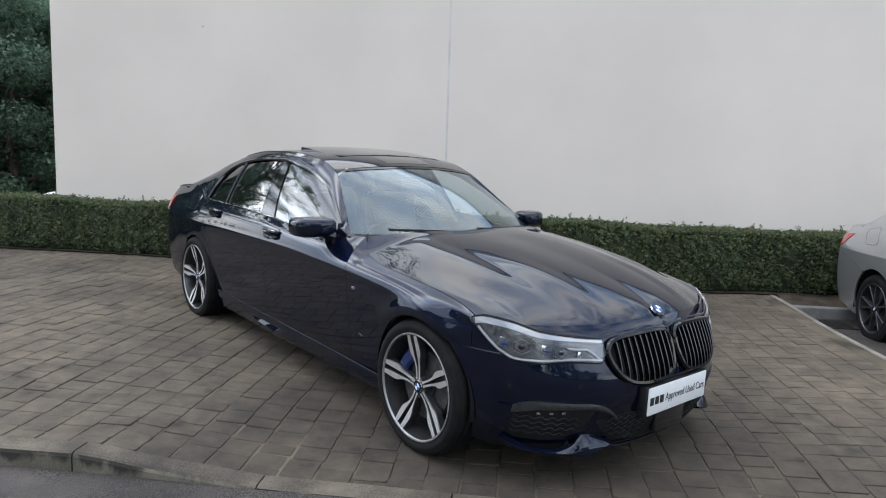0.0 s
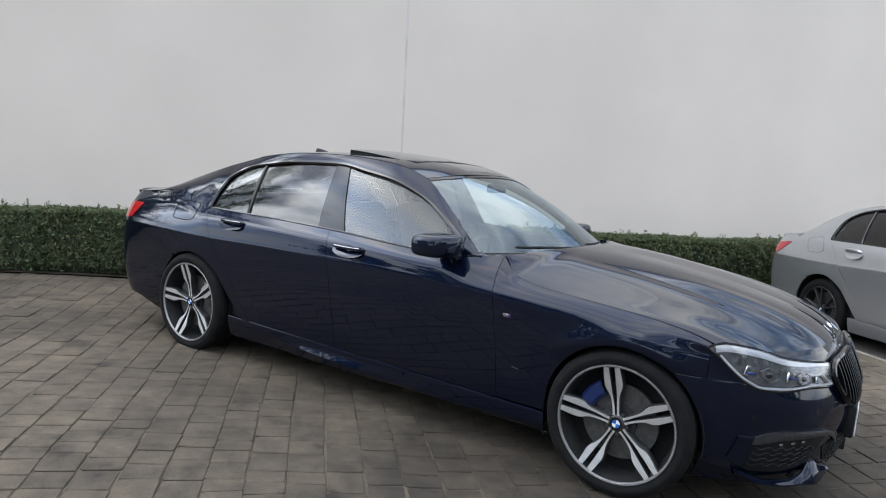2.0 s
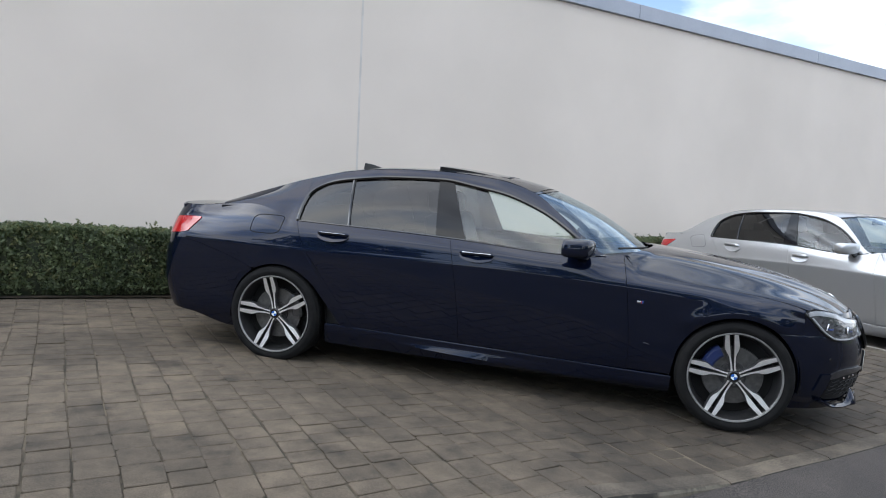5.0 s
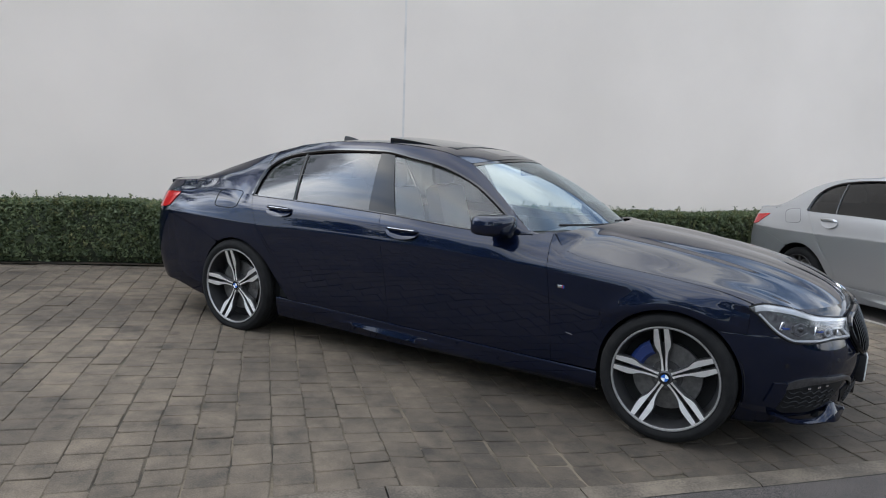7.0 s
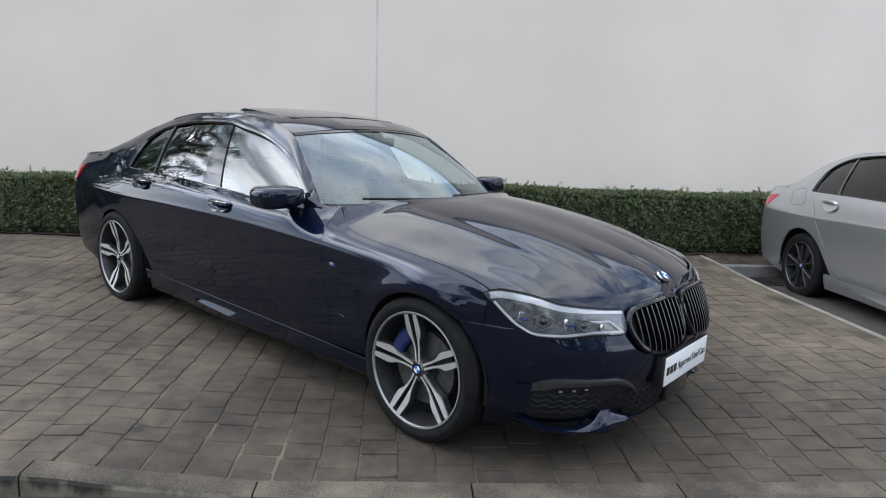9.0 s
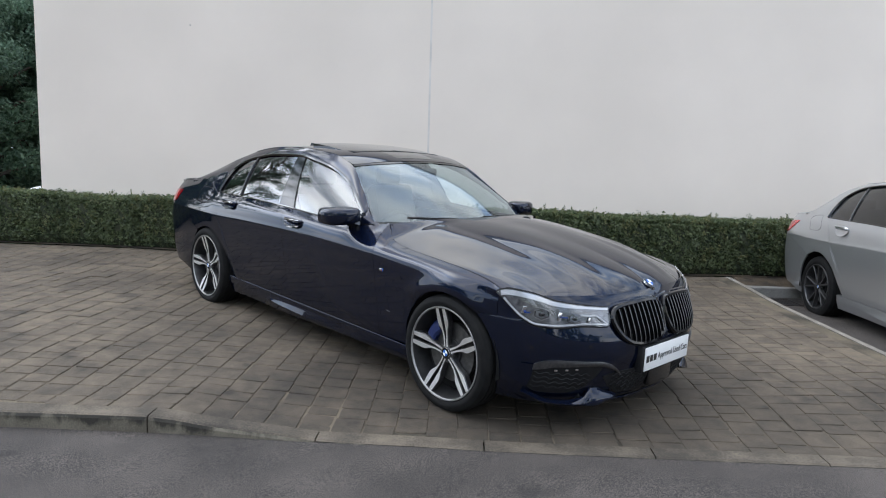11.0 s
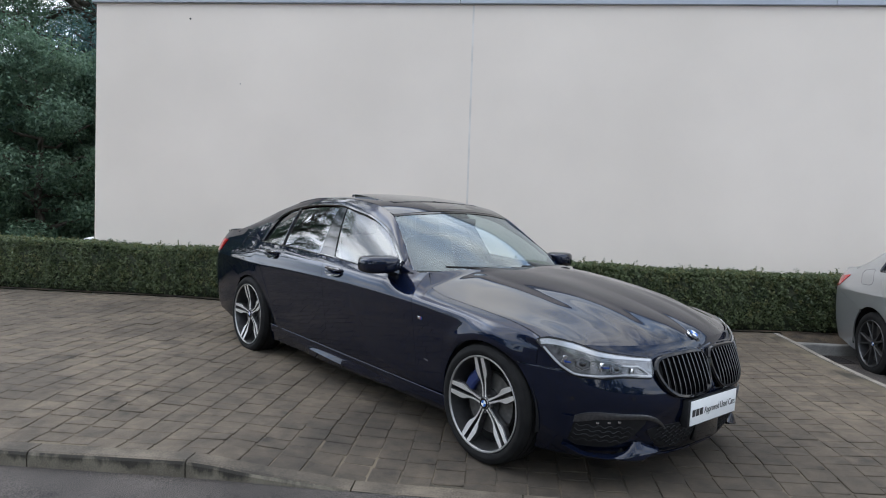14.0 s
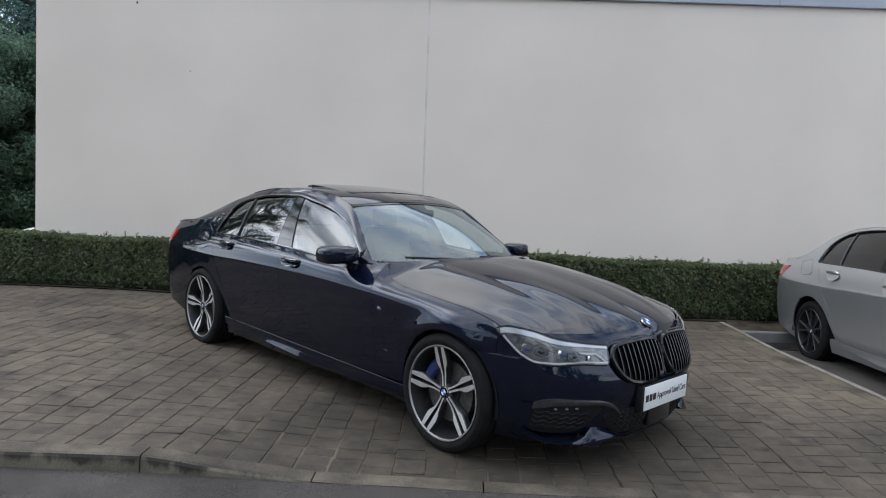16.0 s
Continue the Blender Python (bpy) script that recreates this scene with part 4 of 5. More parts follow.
        rows = [[bonnet_point(e, v) for e in steps(-1, 1, 104)] for v in steps(0, 1, 70)]
        self.put("bonnet", grid_mesh(rows, flip=False, thick=0.012), P)

        # roof sides, pillars
        def frame_side():
            rows = []
            for x in spaced(-2.17, 0.92, 70, (-1.5045, -1.5035, -1.503, -1.502, -1.49, -1.465, -1.42, -1.36, 0.56, 0.599, 0.602)):
                zl = max(pane_z(x), top_z(x) + 0.004) if -1.504 < x < 0.601 else top_z(x) - 0.012
                zh = max(rail_z(x), zl + 0.003)
                rows.append([cabin(x, zl + (zh - zl) * j / 6, 0.004 * math.sin(math.pi * j / 6)) for j in range(7)])
            for _ in range(8):
                mean = [[(a.y + 2 * b.y + c.y) / 4 for a, b, c in zip(p, q, r)] for p, q, r in zip(rows, rows[1:], rows[2:])]
                for q, m in zip(rows[1:], mean):
                    if q[0].x > 0.1:
                        for v, y in zip(q, m):
                            v.y = y
            return grid_mesh(rows, flip=True, thick=0.02)
        self.pair("roof_frame", frame_side, P, "painted roof rail with windscreen and rear pillars")

        # roof skin, windscreen, rear screen
        rows = []
        for x in steps(-1.36, 0.287, 36):
            r = []
            for e in steps(-1, 1, 24):
                xx = x - (0.09 if x > -0.5 else -0.05) * e * e * abs((x + 0.5) / 0.8)
                r.append(Vector((xx, e * (rail_y(xx) + 0.003), roof_z(x) + (rail_z(xx) + 0.002 - roof_z(x)) * abs(e) ** 3.3)))
            rows.append(r)
        self.put("roof", grid_mesh(rows, flip=False), P)
        ws = []
        for i in range(17):
            t = i / 16
            r = []
            for e in steps(-1, 1, 24):
                lo = Vector((1.06 - 0.35 * e * e, e * 0.803, 1.050 - 0.018 * e * e))
                hi = Vector((0.296 - 0.098 * e * e, e * 0.618, 1.443 - 0.040 * e * e))
                p = lo.lerp(hi, t) + Vector((0.35, 0, 0.9)) * (0.040 - 0.034 * e * e) * math.sin(math.pi * t)
                r.append(p)
            ws.append(r)
        screen = self.put("windscreen", grid_mesh(ws, flip=True), SCREEN, "clear curved windscreen")
        screen.visible_shadow = False
        frit = [[p + Vector((0.004, 0, 0.003)) for p in (ra if t else [a.lerp(b, 0.45) for a, b in zip(ra, rb)])] for t, ra, rb in ((0, ws[15], ws[16]), (1, ws[16], ws[16]))]
        self.put("screen_header", grid_mesh(frit, flip=True), PILLAR_BLACK, "black glass band over the windscreen")
        rs = []
        for i in range(13):
            t = i / 12
            rs.append([Vector((-1.365 - 0.72 * t - 0.05 * (1 - e * e) * t, e * (0.585 + 0.045 * t), roof_z(-1.37) + (1.160 - roof_z(-1.37)) * t - 0.03 * e * e * (1 - t) + 0.02 * math.sin(math.pi * t))) for e in steps(-1, 1, 20)])
        self.put("rear_screen", grid_mesh(rs, flip=False), TINTED, "dark tinted rear screen").visible_shadow = False
        rows = []
        for i in range(15):
            t = i / 14
            r = []
            for e in steps(-1, 1, 28):
                a = abs(e)
                xe = tail_point(e * 0.75, 1.08).x - 0.003
                xb = -2.07 - 0.05 * (1 - e * e)
                x = xb + (xe - xb) * t
                ye, ze = top_y(x) - 0.002, top_z(x)
                mid = 1.160 - 0.046 * t + 0.004 * ease((t - 0.7) / 0.3)
                r.append(Vector((x, e * ye, mid + (ze + 0.004 - mid) * a ** 3)))
            rows.append(r)
        self.put("boot_lid", grid_mesh(rows, flip=False, thick=0.025), P, "painted boot lid with a slim raised lip")

        # side glass
        def pane_between(a, b, lean_a=0.0, lean_b=0.0):
            def make():
                rows = []
                for u in steps(0, 1, 20):
                    r = []
                    for j in range(9):
                        x = a + (b - a) * u
                        for _ in range(2):
                            lo, hi = top_z(x) + 0.006, max(pane_z(x) + 0.004, top_z(x) + 0.012)
                            z = lo + (hi - lo) * j / 8
                            h = (z - 1.03) / 0.4
                            x = (a + lean_a * h) * (1 - u) + (b + lean_b * h) * u
                        r.append(pane(x, z, -0.007))
                    rows.append(r)
                return grid_mesh(rows, flip=True)
            return make
        for nm, a, b, la, lb, mat, lab in (("quarter_glass", -1.503, -1.105, 0, -0.06, TINTED, "dark privacy quarter glass"), ("rear_door_glass", -1.085, -0.435, -0.06, -0.055, TINTED, "dark privacy glass"), ("front_door_glass", -0.215, 0.598, -0.165, 0.0, CLEAR, "clear front door glass")):
            for ob in self.pair(nm, pane_between(a, b, la, lb), mat, lab):
                ob.visible_shadow = False
        self.pair("window_divider", lambda: self.strip([cabin(-1.095 - 0.06 * t, 1.045 + (pane_z(-1.15) - 1.045) * t, 0.0) for t in steps(0, 1, 8)], 0.010), GLOSS_BLACK)

        def pillar():
            rows = []
            for j in range(9):
                t = j / 8
                r = []
                for u in steps(0, 1, 6):
                    x = (-0.435 - 0.055 * t) * (1 - u) + (-0.217 - 0.163 * t) * u
                    lo, hi = top_z(x) + 0.004, pane_z(x) + 0.006
                    r.append(pane(x, lo + (hi - lo) * t, 0.001))
                rows.append(r)
            return grid_mesh(rows, flip=False, thick=0.01)
        self.pair("door_pillar", pillar, PILLAR_BLACK, "gloss black door pillar")
        # trim along the window line
        loop = [cabin(x, top_z(x) + 0.003, 0.004) for x in steps(0.62, -1.505, 50)] + [cabin(x, pane_z(x) + 0.004, 0.006) for x in spaced(-1.505, 0.60, 60, (-1.504, -1.503, -1.502, -1.49, -1.48, -1.465, -1.44, -1.4))]
        self.pair("window_trim", lambda: self.strip(loop, [0.008] * 51 + [0.0135] * (len(loop) - 51)), GLOSS_BLACK, "gloss black window surround")

        # inner shell that closes the gaps, near-black to stand for their shade
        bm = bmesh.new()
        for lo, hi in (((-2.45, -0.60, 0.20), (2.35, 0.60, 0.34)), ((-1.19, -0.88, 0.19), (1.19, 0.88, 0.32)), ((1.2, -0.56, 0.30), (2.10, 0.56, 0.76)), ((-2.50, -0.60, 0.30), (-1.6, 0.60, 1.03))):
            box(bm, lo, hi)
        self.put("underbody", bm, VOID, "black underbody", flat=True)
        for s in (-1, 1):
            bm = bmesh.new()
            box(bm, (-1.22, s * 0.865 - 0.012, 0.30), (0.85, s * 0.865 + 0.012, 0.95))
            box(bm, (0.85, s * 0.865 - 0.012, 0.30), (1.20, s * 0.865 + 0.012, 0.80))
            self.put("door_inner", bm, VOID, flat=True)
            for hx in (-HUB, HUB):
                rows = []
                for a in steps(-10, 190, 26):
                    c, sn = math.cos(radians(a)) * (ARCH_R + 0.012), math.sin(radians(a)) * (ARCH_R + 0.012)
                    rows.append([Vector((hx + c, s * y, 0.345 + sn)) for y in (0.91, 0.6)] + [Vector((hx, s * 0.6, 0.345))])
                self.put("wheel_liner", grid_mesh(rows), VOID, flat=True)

    def strip(self, pts, r):
        bm = bmesh.new()
        tube(bm, pts, r, 6)
        return bm

    # ---- patches laid on the fascia ----
    def nose_patch(self, y0, y1, low, high, out, thick=0.02, nu=24, nv=8, dome=0.0, lean=0.0):
        rows = []
        for u in steps(0, 1, nu):
            y = y0 + (y1 - y0) * u
            lo, hi = low(y), max(high(y), low(y) + 0.001)
            rows.append([nose(y, lo + (hi - lo) * v, out + lean * (1 - v) + dome * math.sin(math.pi * v) * math.sin(math.pi * u)) for v in steps(0, 1, nv)])
        return grid_mesh(rows, flip=y1 < y0, thick=thick)

    def front(self):
        # head lamps: outline over y, from the inner tip to the outer rear corner
        hi = curve([(0.468, 0.734), (0.608, 0.749), (0.73, 0.769), (0.823, 0.806), (0.885, 0.819), (0.90, 0.813), (0.912, 0.797)])
        lo = curve([(0.468, 0.668), (0.49, 0.634), (0.628, 0.640), (0.752, 0.629), (0.815, 0.632), (0.853, 0.664), (0.88, 0.716), (0.903, 0.774), (0.912, 0.793)])
        for s in (-1, 1):
            H = lambda y: hi(abs(y))
            L = lambda y: lo(abs(y))
            lamp = self.put("headlight", self.nose_patch(s * 0.468, s * 0.912, L, H, 0.004, 0.03, 36), LAMP_DARK, "clear headlight with white light bars")
            bar = self.nose_patch(s * 0.472, s * 0.903, lambda y: max(L(y) + 0.004, H(y) - 0.015 - 0.016 * ease((abs(y) - 0.52) / 0.33)), lambda y: H(y) - 0.004, 0.012, 0.01, 40)
            self.put("light_bar", bar, LAMP_WHITE, "bright upper light blade", lamp)
            rim = [nose(s * y, L(y) + 0.011, 0.014) for y in steps(0.492, 0.897, 40)]
            self.put("light_guide", self.strip(rim, 0.0062), LAMP_WHITE, "white lower light guide", lamp)
            rim = [nose(s * y, z, 0.014) for y, z in ((0.64, 0.698), (0.60, 0.694), (0.555, 0.694), (0.53, 0.676), (0.495, 0.644))]
            self.put("light_guide", self.strip(rim, 0.006), LAMP_WHITE, "white lower light guide", lamp)
            for y, z, r in ((0.665, 0.682, 0.027), (0.795, 0.700, 0.030)):
                c = nose(s * y, z, 0.010)
                n = (nose(s * y, z, 0.02) - nose(s * y, z)).normalized()
                m = n.to_track_quat("Z", "Y").to_matrix().to_4x4()
                bm = bmesh.new()
                bmesh.ops.create_cone(bm, cap_ends=True, segments=6, radius1=r * 1.25, radius2=r, depth=0.014, matrix=Matrix.Translation(c) @ m @ Matrix.Diagonal((1.25, 0.9, 1, 1)))
                unit = self.put("projector", bm, LAMP_DARK, "faceted projector lens", lamp)
                bm = bmesh.new()
                bmesh.ops.create_uvsphere(bm, u_segments=14, v_segments=8, radius=r * 0.62, matrix=Matrix.Translation(c + n * 0.004) @ m @ Matrix.Diagonal((1.1, 0.9, 0.35, 1)))
                self.put("projector_lens", bm, GLOSS_BLACK, parent=unit)
                hexagon = [c + n * 0.009 + m.to_3x3() @ Vector((math.cos(a) * r * 1.55, math.sin(a) * r * 1.12, 0)) for a in steps(radians(30), radians(330), 5)]
                self.put("light_ring", self.strip(hexagon, 0.0026), SATIN_METAL, parent=unit)
                bm = bmesh.new()
                box(bm, (-0.018, -0.004, -0.004), (0.018, 0.004, 0.010), 0.002, Matrix.Translation(nose(s * (y + 0.045), z + 0.004, 0.014)) @ m)
                self.put("blue_accent", bm, LAMP_BLUE, "small blue accent", lamp)
            for y, z, up in ((0.59, 0.672, 0.014), (0.728, 0.690, 0.024), (0.848, 0.716, 0.022)):
                bm = bmesh.new()
                m = (nose(s * y, z, 0.02) - nose(s * y, z)).to_track_quat("Z", "Y").to_matrix().to_4x4()
                box(bm, (-0.013, -up, -0.004), (0.010, up, 0.006), 0.003, Matrix.Translation(nose(s * y, z, 0.010)) @ m @ pose(0, 0, 0, 0, 25, -14))
                self.put("reflector_fin", bm, CHROME, parent=lamp)
            lens = self.put("lens", self.nose_patch(s * 0.470, s * 0.911, lambda y: L(y) + 0.001, lambda y: H(y) - 0.001, 0.019, 0.016, 36, dome=0.006), LENS, "clear lamp lens", lamp)
            lens.visible_shadow = False
            # lamp surround gap: its shade drawn as a near-black tube
            edge = [nose(s * y, H(y) + 0.002, 0.003) for y in steps(0.470, 0.911, 32)] + [nose(s * y, L(y) - 0.002, 0.003) for y in steps(0.911, 0.470, 40)]
            self.put("lamp_gap_line", self.strip(edge, 0.004), VOID, parent=lamp)

            # kidney grille: near-black backing stands in for the shaded space behind slats
            kh = curve([(0.02, 0.69), (0.03, 0.722), (0.06, 0.743), (0.15, 0.749), (0.34, 0.742), (0.41, 0.731), (0.44, 0.714), (0.456, 0.68)])
            kl = curve([(0.02, 0.65), (0.035, 0.588), (0.06, 0.552), (0.11, 0.530), (0.25, 0.522), (0.33, 0.531), (0.40, 0.563), (0.44, 0.615), (0.456, 0.665)])
            gr = self.put("kidney_grille", self.nose_patch(s * 0.02, s * 0.456, lambda y: kl(abs(y)), lambda y: kh(abs(y)), 0.006, 0.03, 36), VOID, "gloss black kidney grille with upright slats")
            ring = [nose(s * y, kh(y) - 0.004, 0.018) for y in steps(0.022, 0.454, 40)] + [nose(s * y, kl(y) + 0.004, 0.018) for y in steps(0.454, 0.022, 40)]
            ring.append(ring[0])
            self.put("grille_surround", self.strip(ring, 0.0135), PILLAR_BLACK, "gloss black grille surround", gr)
            for k in range(10):
                y = 0.064 + 0.0384 * k
                a, b = kl(y) + 0.012, kh(y) - 0.012
                rows = []
                for z in steps(a, b, 8):
                    c, n = nose(s * y, z, 0.012), nose(s * y, z, 0.030 + 0.006 * math.sin(math.pi * (z - a) / (b - a)))
                    rows.append([c + Vector((0, -0.0045, 0)), n + Vector((0, -0.0022, 0)), n + Vector((0, 0.0022, 0)), c + Vector((0, 0.0045, 0))])
                self.put("slat", grid_mesh(rows, flip=True), PILLAR_BLACK, parent=gr, angle=25)
                rim = [nose(s * y, z, 0.0315 + 0.006 * math.sin(math.pi * (z - a) / (b - a))) for z in steps(a, b, 8)]
                self.put("slat_edge", grid_mesh([[p + Vector((-0.001, -0.0024, 0)), p + Vector((0.001, -0.0012, 0)), p + Vector((0.001, 0.0012, 0)), p + Vector((-0.001, 0.0024, 0))] for p in rim], flip=True), SLAT, "bright front edge of the slat", gr)

            # side intake with mesh, strip and fog lights
            vh = curve([(0.52, 0.412), (0.68, 0.424), (0.79, 0.41), (0.83, 0.385)])
            vl = curve([(0.52, 0.392), (0.56, 0.332), (0.62, 0.268), (0.69, 0.245), (0.77, 0.245), (0.82, 0.285), (0.83, 0.345)])
            it = self.put("side_intake", self.nose_patch(s * 0.52, s * 0.83, lambda y: vl(abs(y)), lambda y: vh(abs(y)), 0.003, 0.02), SATIN_BLACK, "black side air intake")
            sh = curve([(0.385, 0.352), (0.43, 0.395), (0.48, 0.428), (0.55, 0.447), (0.735, 0.452), (0.79, 0.440), (0.815, 0.418)])
            sl = curve([(0.385, 0.347), (0.43, 0.378), (0.48, 0.404), (0.55, 0.420), (0.735, 0.412), (0.79, 0.392), (0.815, 0.384)])
            self.put("intake_strip", self.nose_patch(s * 0.385, s * 0.815, lambda y: sl(abs(y)), lambda y: sh(abs(y)), 0.012, 0.02, 30, 6, 0.004), SATIN_METAL, "satin grey strip over the intake", it)
            self.put("intake_frame", self.nose_patch(s * 0.812, s * 0.848, lambda y: 0.275 + 1.2 * max(0, abs(y) - 0.82), lambda y: 0.415, 0.010, 0.02, 6, 8), self.paint, "painted intake side frame", it)
            for k in range(3):
                y = 0.655 + 0.042 * k
                bm = bmesh.new()
                c = nose(s * y, 0.402 - 0.005 * k, 0.010)
                m = (nose(s * y, 0.40, 0.02) - nose(s * y, 0.40)).to_track_quat("Z", "Y").to_matrix().to_4x4()
                box(bm, (-0.009, -0.006, -0.006), (0.009, 0.006, 0.003), 0.002, Matrix.Translation(c) @ m)
                self.put("fog_light", bm, CHROME, "small square fog light", it)
            for k in range(4):
                z = 0.366 - 0.027 * k
                pts = [nose(s * y, z + (0.007 if (i // 2) % 2 else -0.004), 0.007) for i, y in enumerate(steps(0.58, 0.805, 22)) if vl(y) + 0.008 < z]
                if len(pts) > 3:
                    self.put("mesh_bar", self.strip(pts, 0.0034), SATIN_BLACK, parent=it)
            # painted blade under the intake
            bh = curve([(0.40, 0.238), (0.47, 0.262), (0.535, 0.284), (0.56, 0.283), (0.59, 0.234), (0.66, 0.211), (0.74, 0.213), (0.825, 0.252)])
            bl = curve([(0.40, 0.226), (0.47, 0.208), (0.55, 0.190), (0.67, 0.187), (0.76, 0.195), (0.825, 0.236)])
            rows = []
            for y in steps(0.40, 0.83, 40):
                zt, zb = max(bh(y), bl(y) + 0.012), bl(y)
                seat, way = nose(s * y, 0.30), nose(s * (y + 0.01), 0.30) - nose(s * (y - 0.01), 0.30)
                way = Vector((way.y, -way.x, 0)).normalized() * (1 if way.y * s > 0 else -1) * s
                way = way if way.x > 0 else -way
                reach = 0.30 * (zt - zb) + 0.014
                rows.append([Vector((seat.x, seat.y, z)) + way * o for z, o in ((zt, -0.008), (zt - 0.002, 0.002), (zb + 0.5 * (zt - zb), 0.002 + reach * 0.6), (zb + 0.008, reach), (zb, reach - 0.002), (zb - 0.004, reach - 0.02), (zb - 0.004, -0.03))])
            self.put("bumper_blade", grid_mesh(rows), self.paint, "painted blade under the side intake", angle=48)
        # middle intake
        mh = curve([(-0.50, 0.352), (-0.42, 0.372), (0.0, 0.380), (0.42, 0.372), (0.50, 0.352)])
        ml = curve([(-0.50, 0.342), (-0.41, 0.255), (-0.16, 0.205), (0.16, 0.205), (0.41, 0.255), (0.50, 0.342)])
        mid = self.put("lower_intake", self.nose_patch(-0.50, 0.50, ml, mh, 0.004, 0.02, 40), SATIN_BLACK, "black lower air intake")
        for k in range(5):
            z = 0.356 - 0.027 * k
            for a, b in ((-0.45, -0.16), (0.16, 0.45)):
                pts = [nose(y, z + (0.008 if (i // 2) % 2 else -0.004), 0.011) for i, y in enumerate(steps(a, b, 26)) if ml(y) + 0.008 < z < mh(y) - 0.004]
                if len(pts) > 3:
                    self.put("mesh_bar", self.strip(pts, 0.0034), SATIN_BLACK, parent=mid)
        bm = bmesh.new()
        box(bm, (2.49, -0.13, 0.235), (2.528, 0.13, 0.345), 0.008)
        self.put("radar_panel", bm, GLOSS_BLACK, "smooth black sensor panel", mid)
        lip = [nose(y, 0.178 + 0.035 * (abs(y) / 0.5) ** 3, 0.012) for y in steps(-0.5, 0.5, 60)]
        self.put("front_lip", self.strip(lip, 0.008), self.paint, "thin painted lip")
        # show plate on its holder
        holder = bmesh.new()
        box(holder, (2.500, -0.285, 0.350), (2.553, 0.285, 0.508), 0.010)
        holder = self.put("plate_holder", holder, SATIN_BLACK, "black plate holder")
        bm = bmesh.new()
        box(bm, (2.553, -0.265, 0.360), (2.560, 0.265, 0.500), 0.003)
        plate = self.put("show_plate", bm, PLATE_WHITE, "white show plate with black lettering", holder)
        text = bpy.data.curves.new("lettering", "FONT")
        text.body, text.size, text.extrude, text.align_x, text.align_y = "Approved Used Cars", 0.056, 0.0006, "LEFT", "CENTER"
        text.space_character = 1.0
        tmp = new("lettering", text)
        dg = bpy.context.evaluated_depsgraph_get()
        me = bpy.data.meshes.new_from_object(tmp.evaluated_get(dg))
        bpy.data.objects.remove(tmp)
        me.transform(Matrix.Translation((2.5612, -0.118, 0.430)) @ Matrix(((0, 0, 1, 0), (1, 0, 0, 0), (0, 1, 0, 0), (0, 0, 0, 1))))
        w = max(v.co.y for v in me.vertices) + 0.118
        for v in me.vertices:
            v.co.y = -0.118 + (v.co.y + 0.118) * 0.365 / w
        me.materials.append(INK)
        ob = new("lettering", me)
        ob.parent = plate
        for k in range(3):
            bm = bmesh.new()
            box(bm, (2.560, -0.252 + 0.042 * k, 0.410), (2.5616, -0.218 + 0.042 * k, 0.450), 0.0006)
            self.put("maker_bar", bm, INK, parent=plate)
        # roundel on the bonnet
        self.roundel(Matrix.Translation((2.396, 0, 0.826)) @ pose(0, 0, 0, 0, 36, 0) @ pose(0, 0, 0, 0, 0, 90), 0.041, self.root)
        # sensors on the bumper corners
        for s in (-1, 1):
            for y, z in ((0.60, 0.530), (0.83, 0.51)):
                bm = bmesh.new()
                c = nose(s * y, z, 0.001)
                m = (nose(s * y, z, 0.02) - nose(s * y, z)).to_track_quat("Z", "Y").to_matrix().to_4x4()
                bmesh.ops.create_cone(bm, cap_ends=True, segments=16, radius1=0.012, radius2=0.011, depth=0.004, matrix=Matrix.Translation(c) @ m)
                self.put("parking_sensor", bm, GLOSS_BLACK)

    def roundel(self, m, r, parent):
        bm = bmesh.new()
        bmesh.ops.create_cone(bm, cap_ends=True, segments=32, radius1=r, radius2=r * 0.96, depth=0.008, matrix=m)
        bg = part("roundel", bm, CHROME, parent, "round badge in blue, white and black")
        bm = bmesh.new()
        bmesh.ops.create_cone(bm, cap_ends=True, segments=32, radius1=r * 0.95, radius2=r * 0.95, depth=0.010, matrix=m)
        part("badge_ring", bm, GLOSS_BLACK, bg)
        for k in range(4):
            bm = bmesh.new()
            vs = [bm.verts.new((0, 0, 0.0062))] + [bm.verts.new((r * 0.60 * math.cos(a), r * 0.60 * math.sin(a), 0.0062)) for a in steps(k * math.pi / 2, (k + 1) * math.pi / 2, 8)]
            bm.faces.new(vs)
            bmesh.ops.transform(bm, matrix=m, verts=bm.verts)
            part("badge_quarter", bm, BADGE_BLUE if k % 2 else BADGE_WHITE, bg)
        return bg

    def details(self):
        # mirrors
        def shell():
            bm = bmesh.new()
            bmesh.ops.create_uvsphere(bm, u_segments=28, v_segments=18, radius=1.0)
            for v in bm.verts:
                p = v.co
                q = Vector([math.copysign(abs(c) ** 0.5, c) for c in p])
                taper = 1 - 0.14 * (q.y + 1) / 2
                v.co = Vector((0.575 + q.x * 0.095 - 0.05 * max(0, -q.y), -0.988 + q.y * 0.126, 1.068 + q.z * 0.064 * taper + 0.006 * q.y))
                if q.x < -0.8:
                    v.co.x = max(v.co.x, 0.492)
            return bm
        self.pair("mirror", shell, self.paint, "painted door mirror")

        def stalk():
            bm = bmesh.new()
            tube(bm, [(0.60, -0.865, 1.0), (0.60, -0.91, 1.015), (0.59, -0.95, 1.035)], [0.035, 0.028, 0.03], 8)
            return bm
        self.pair("mirror_foot", stalk, GLOSS_BLACK)

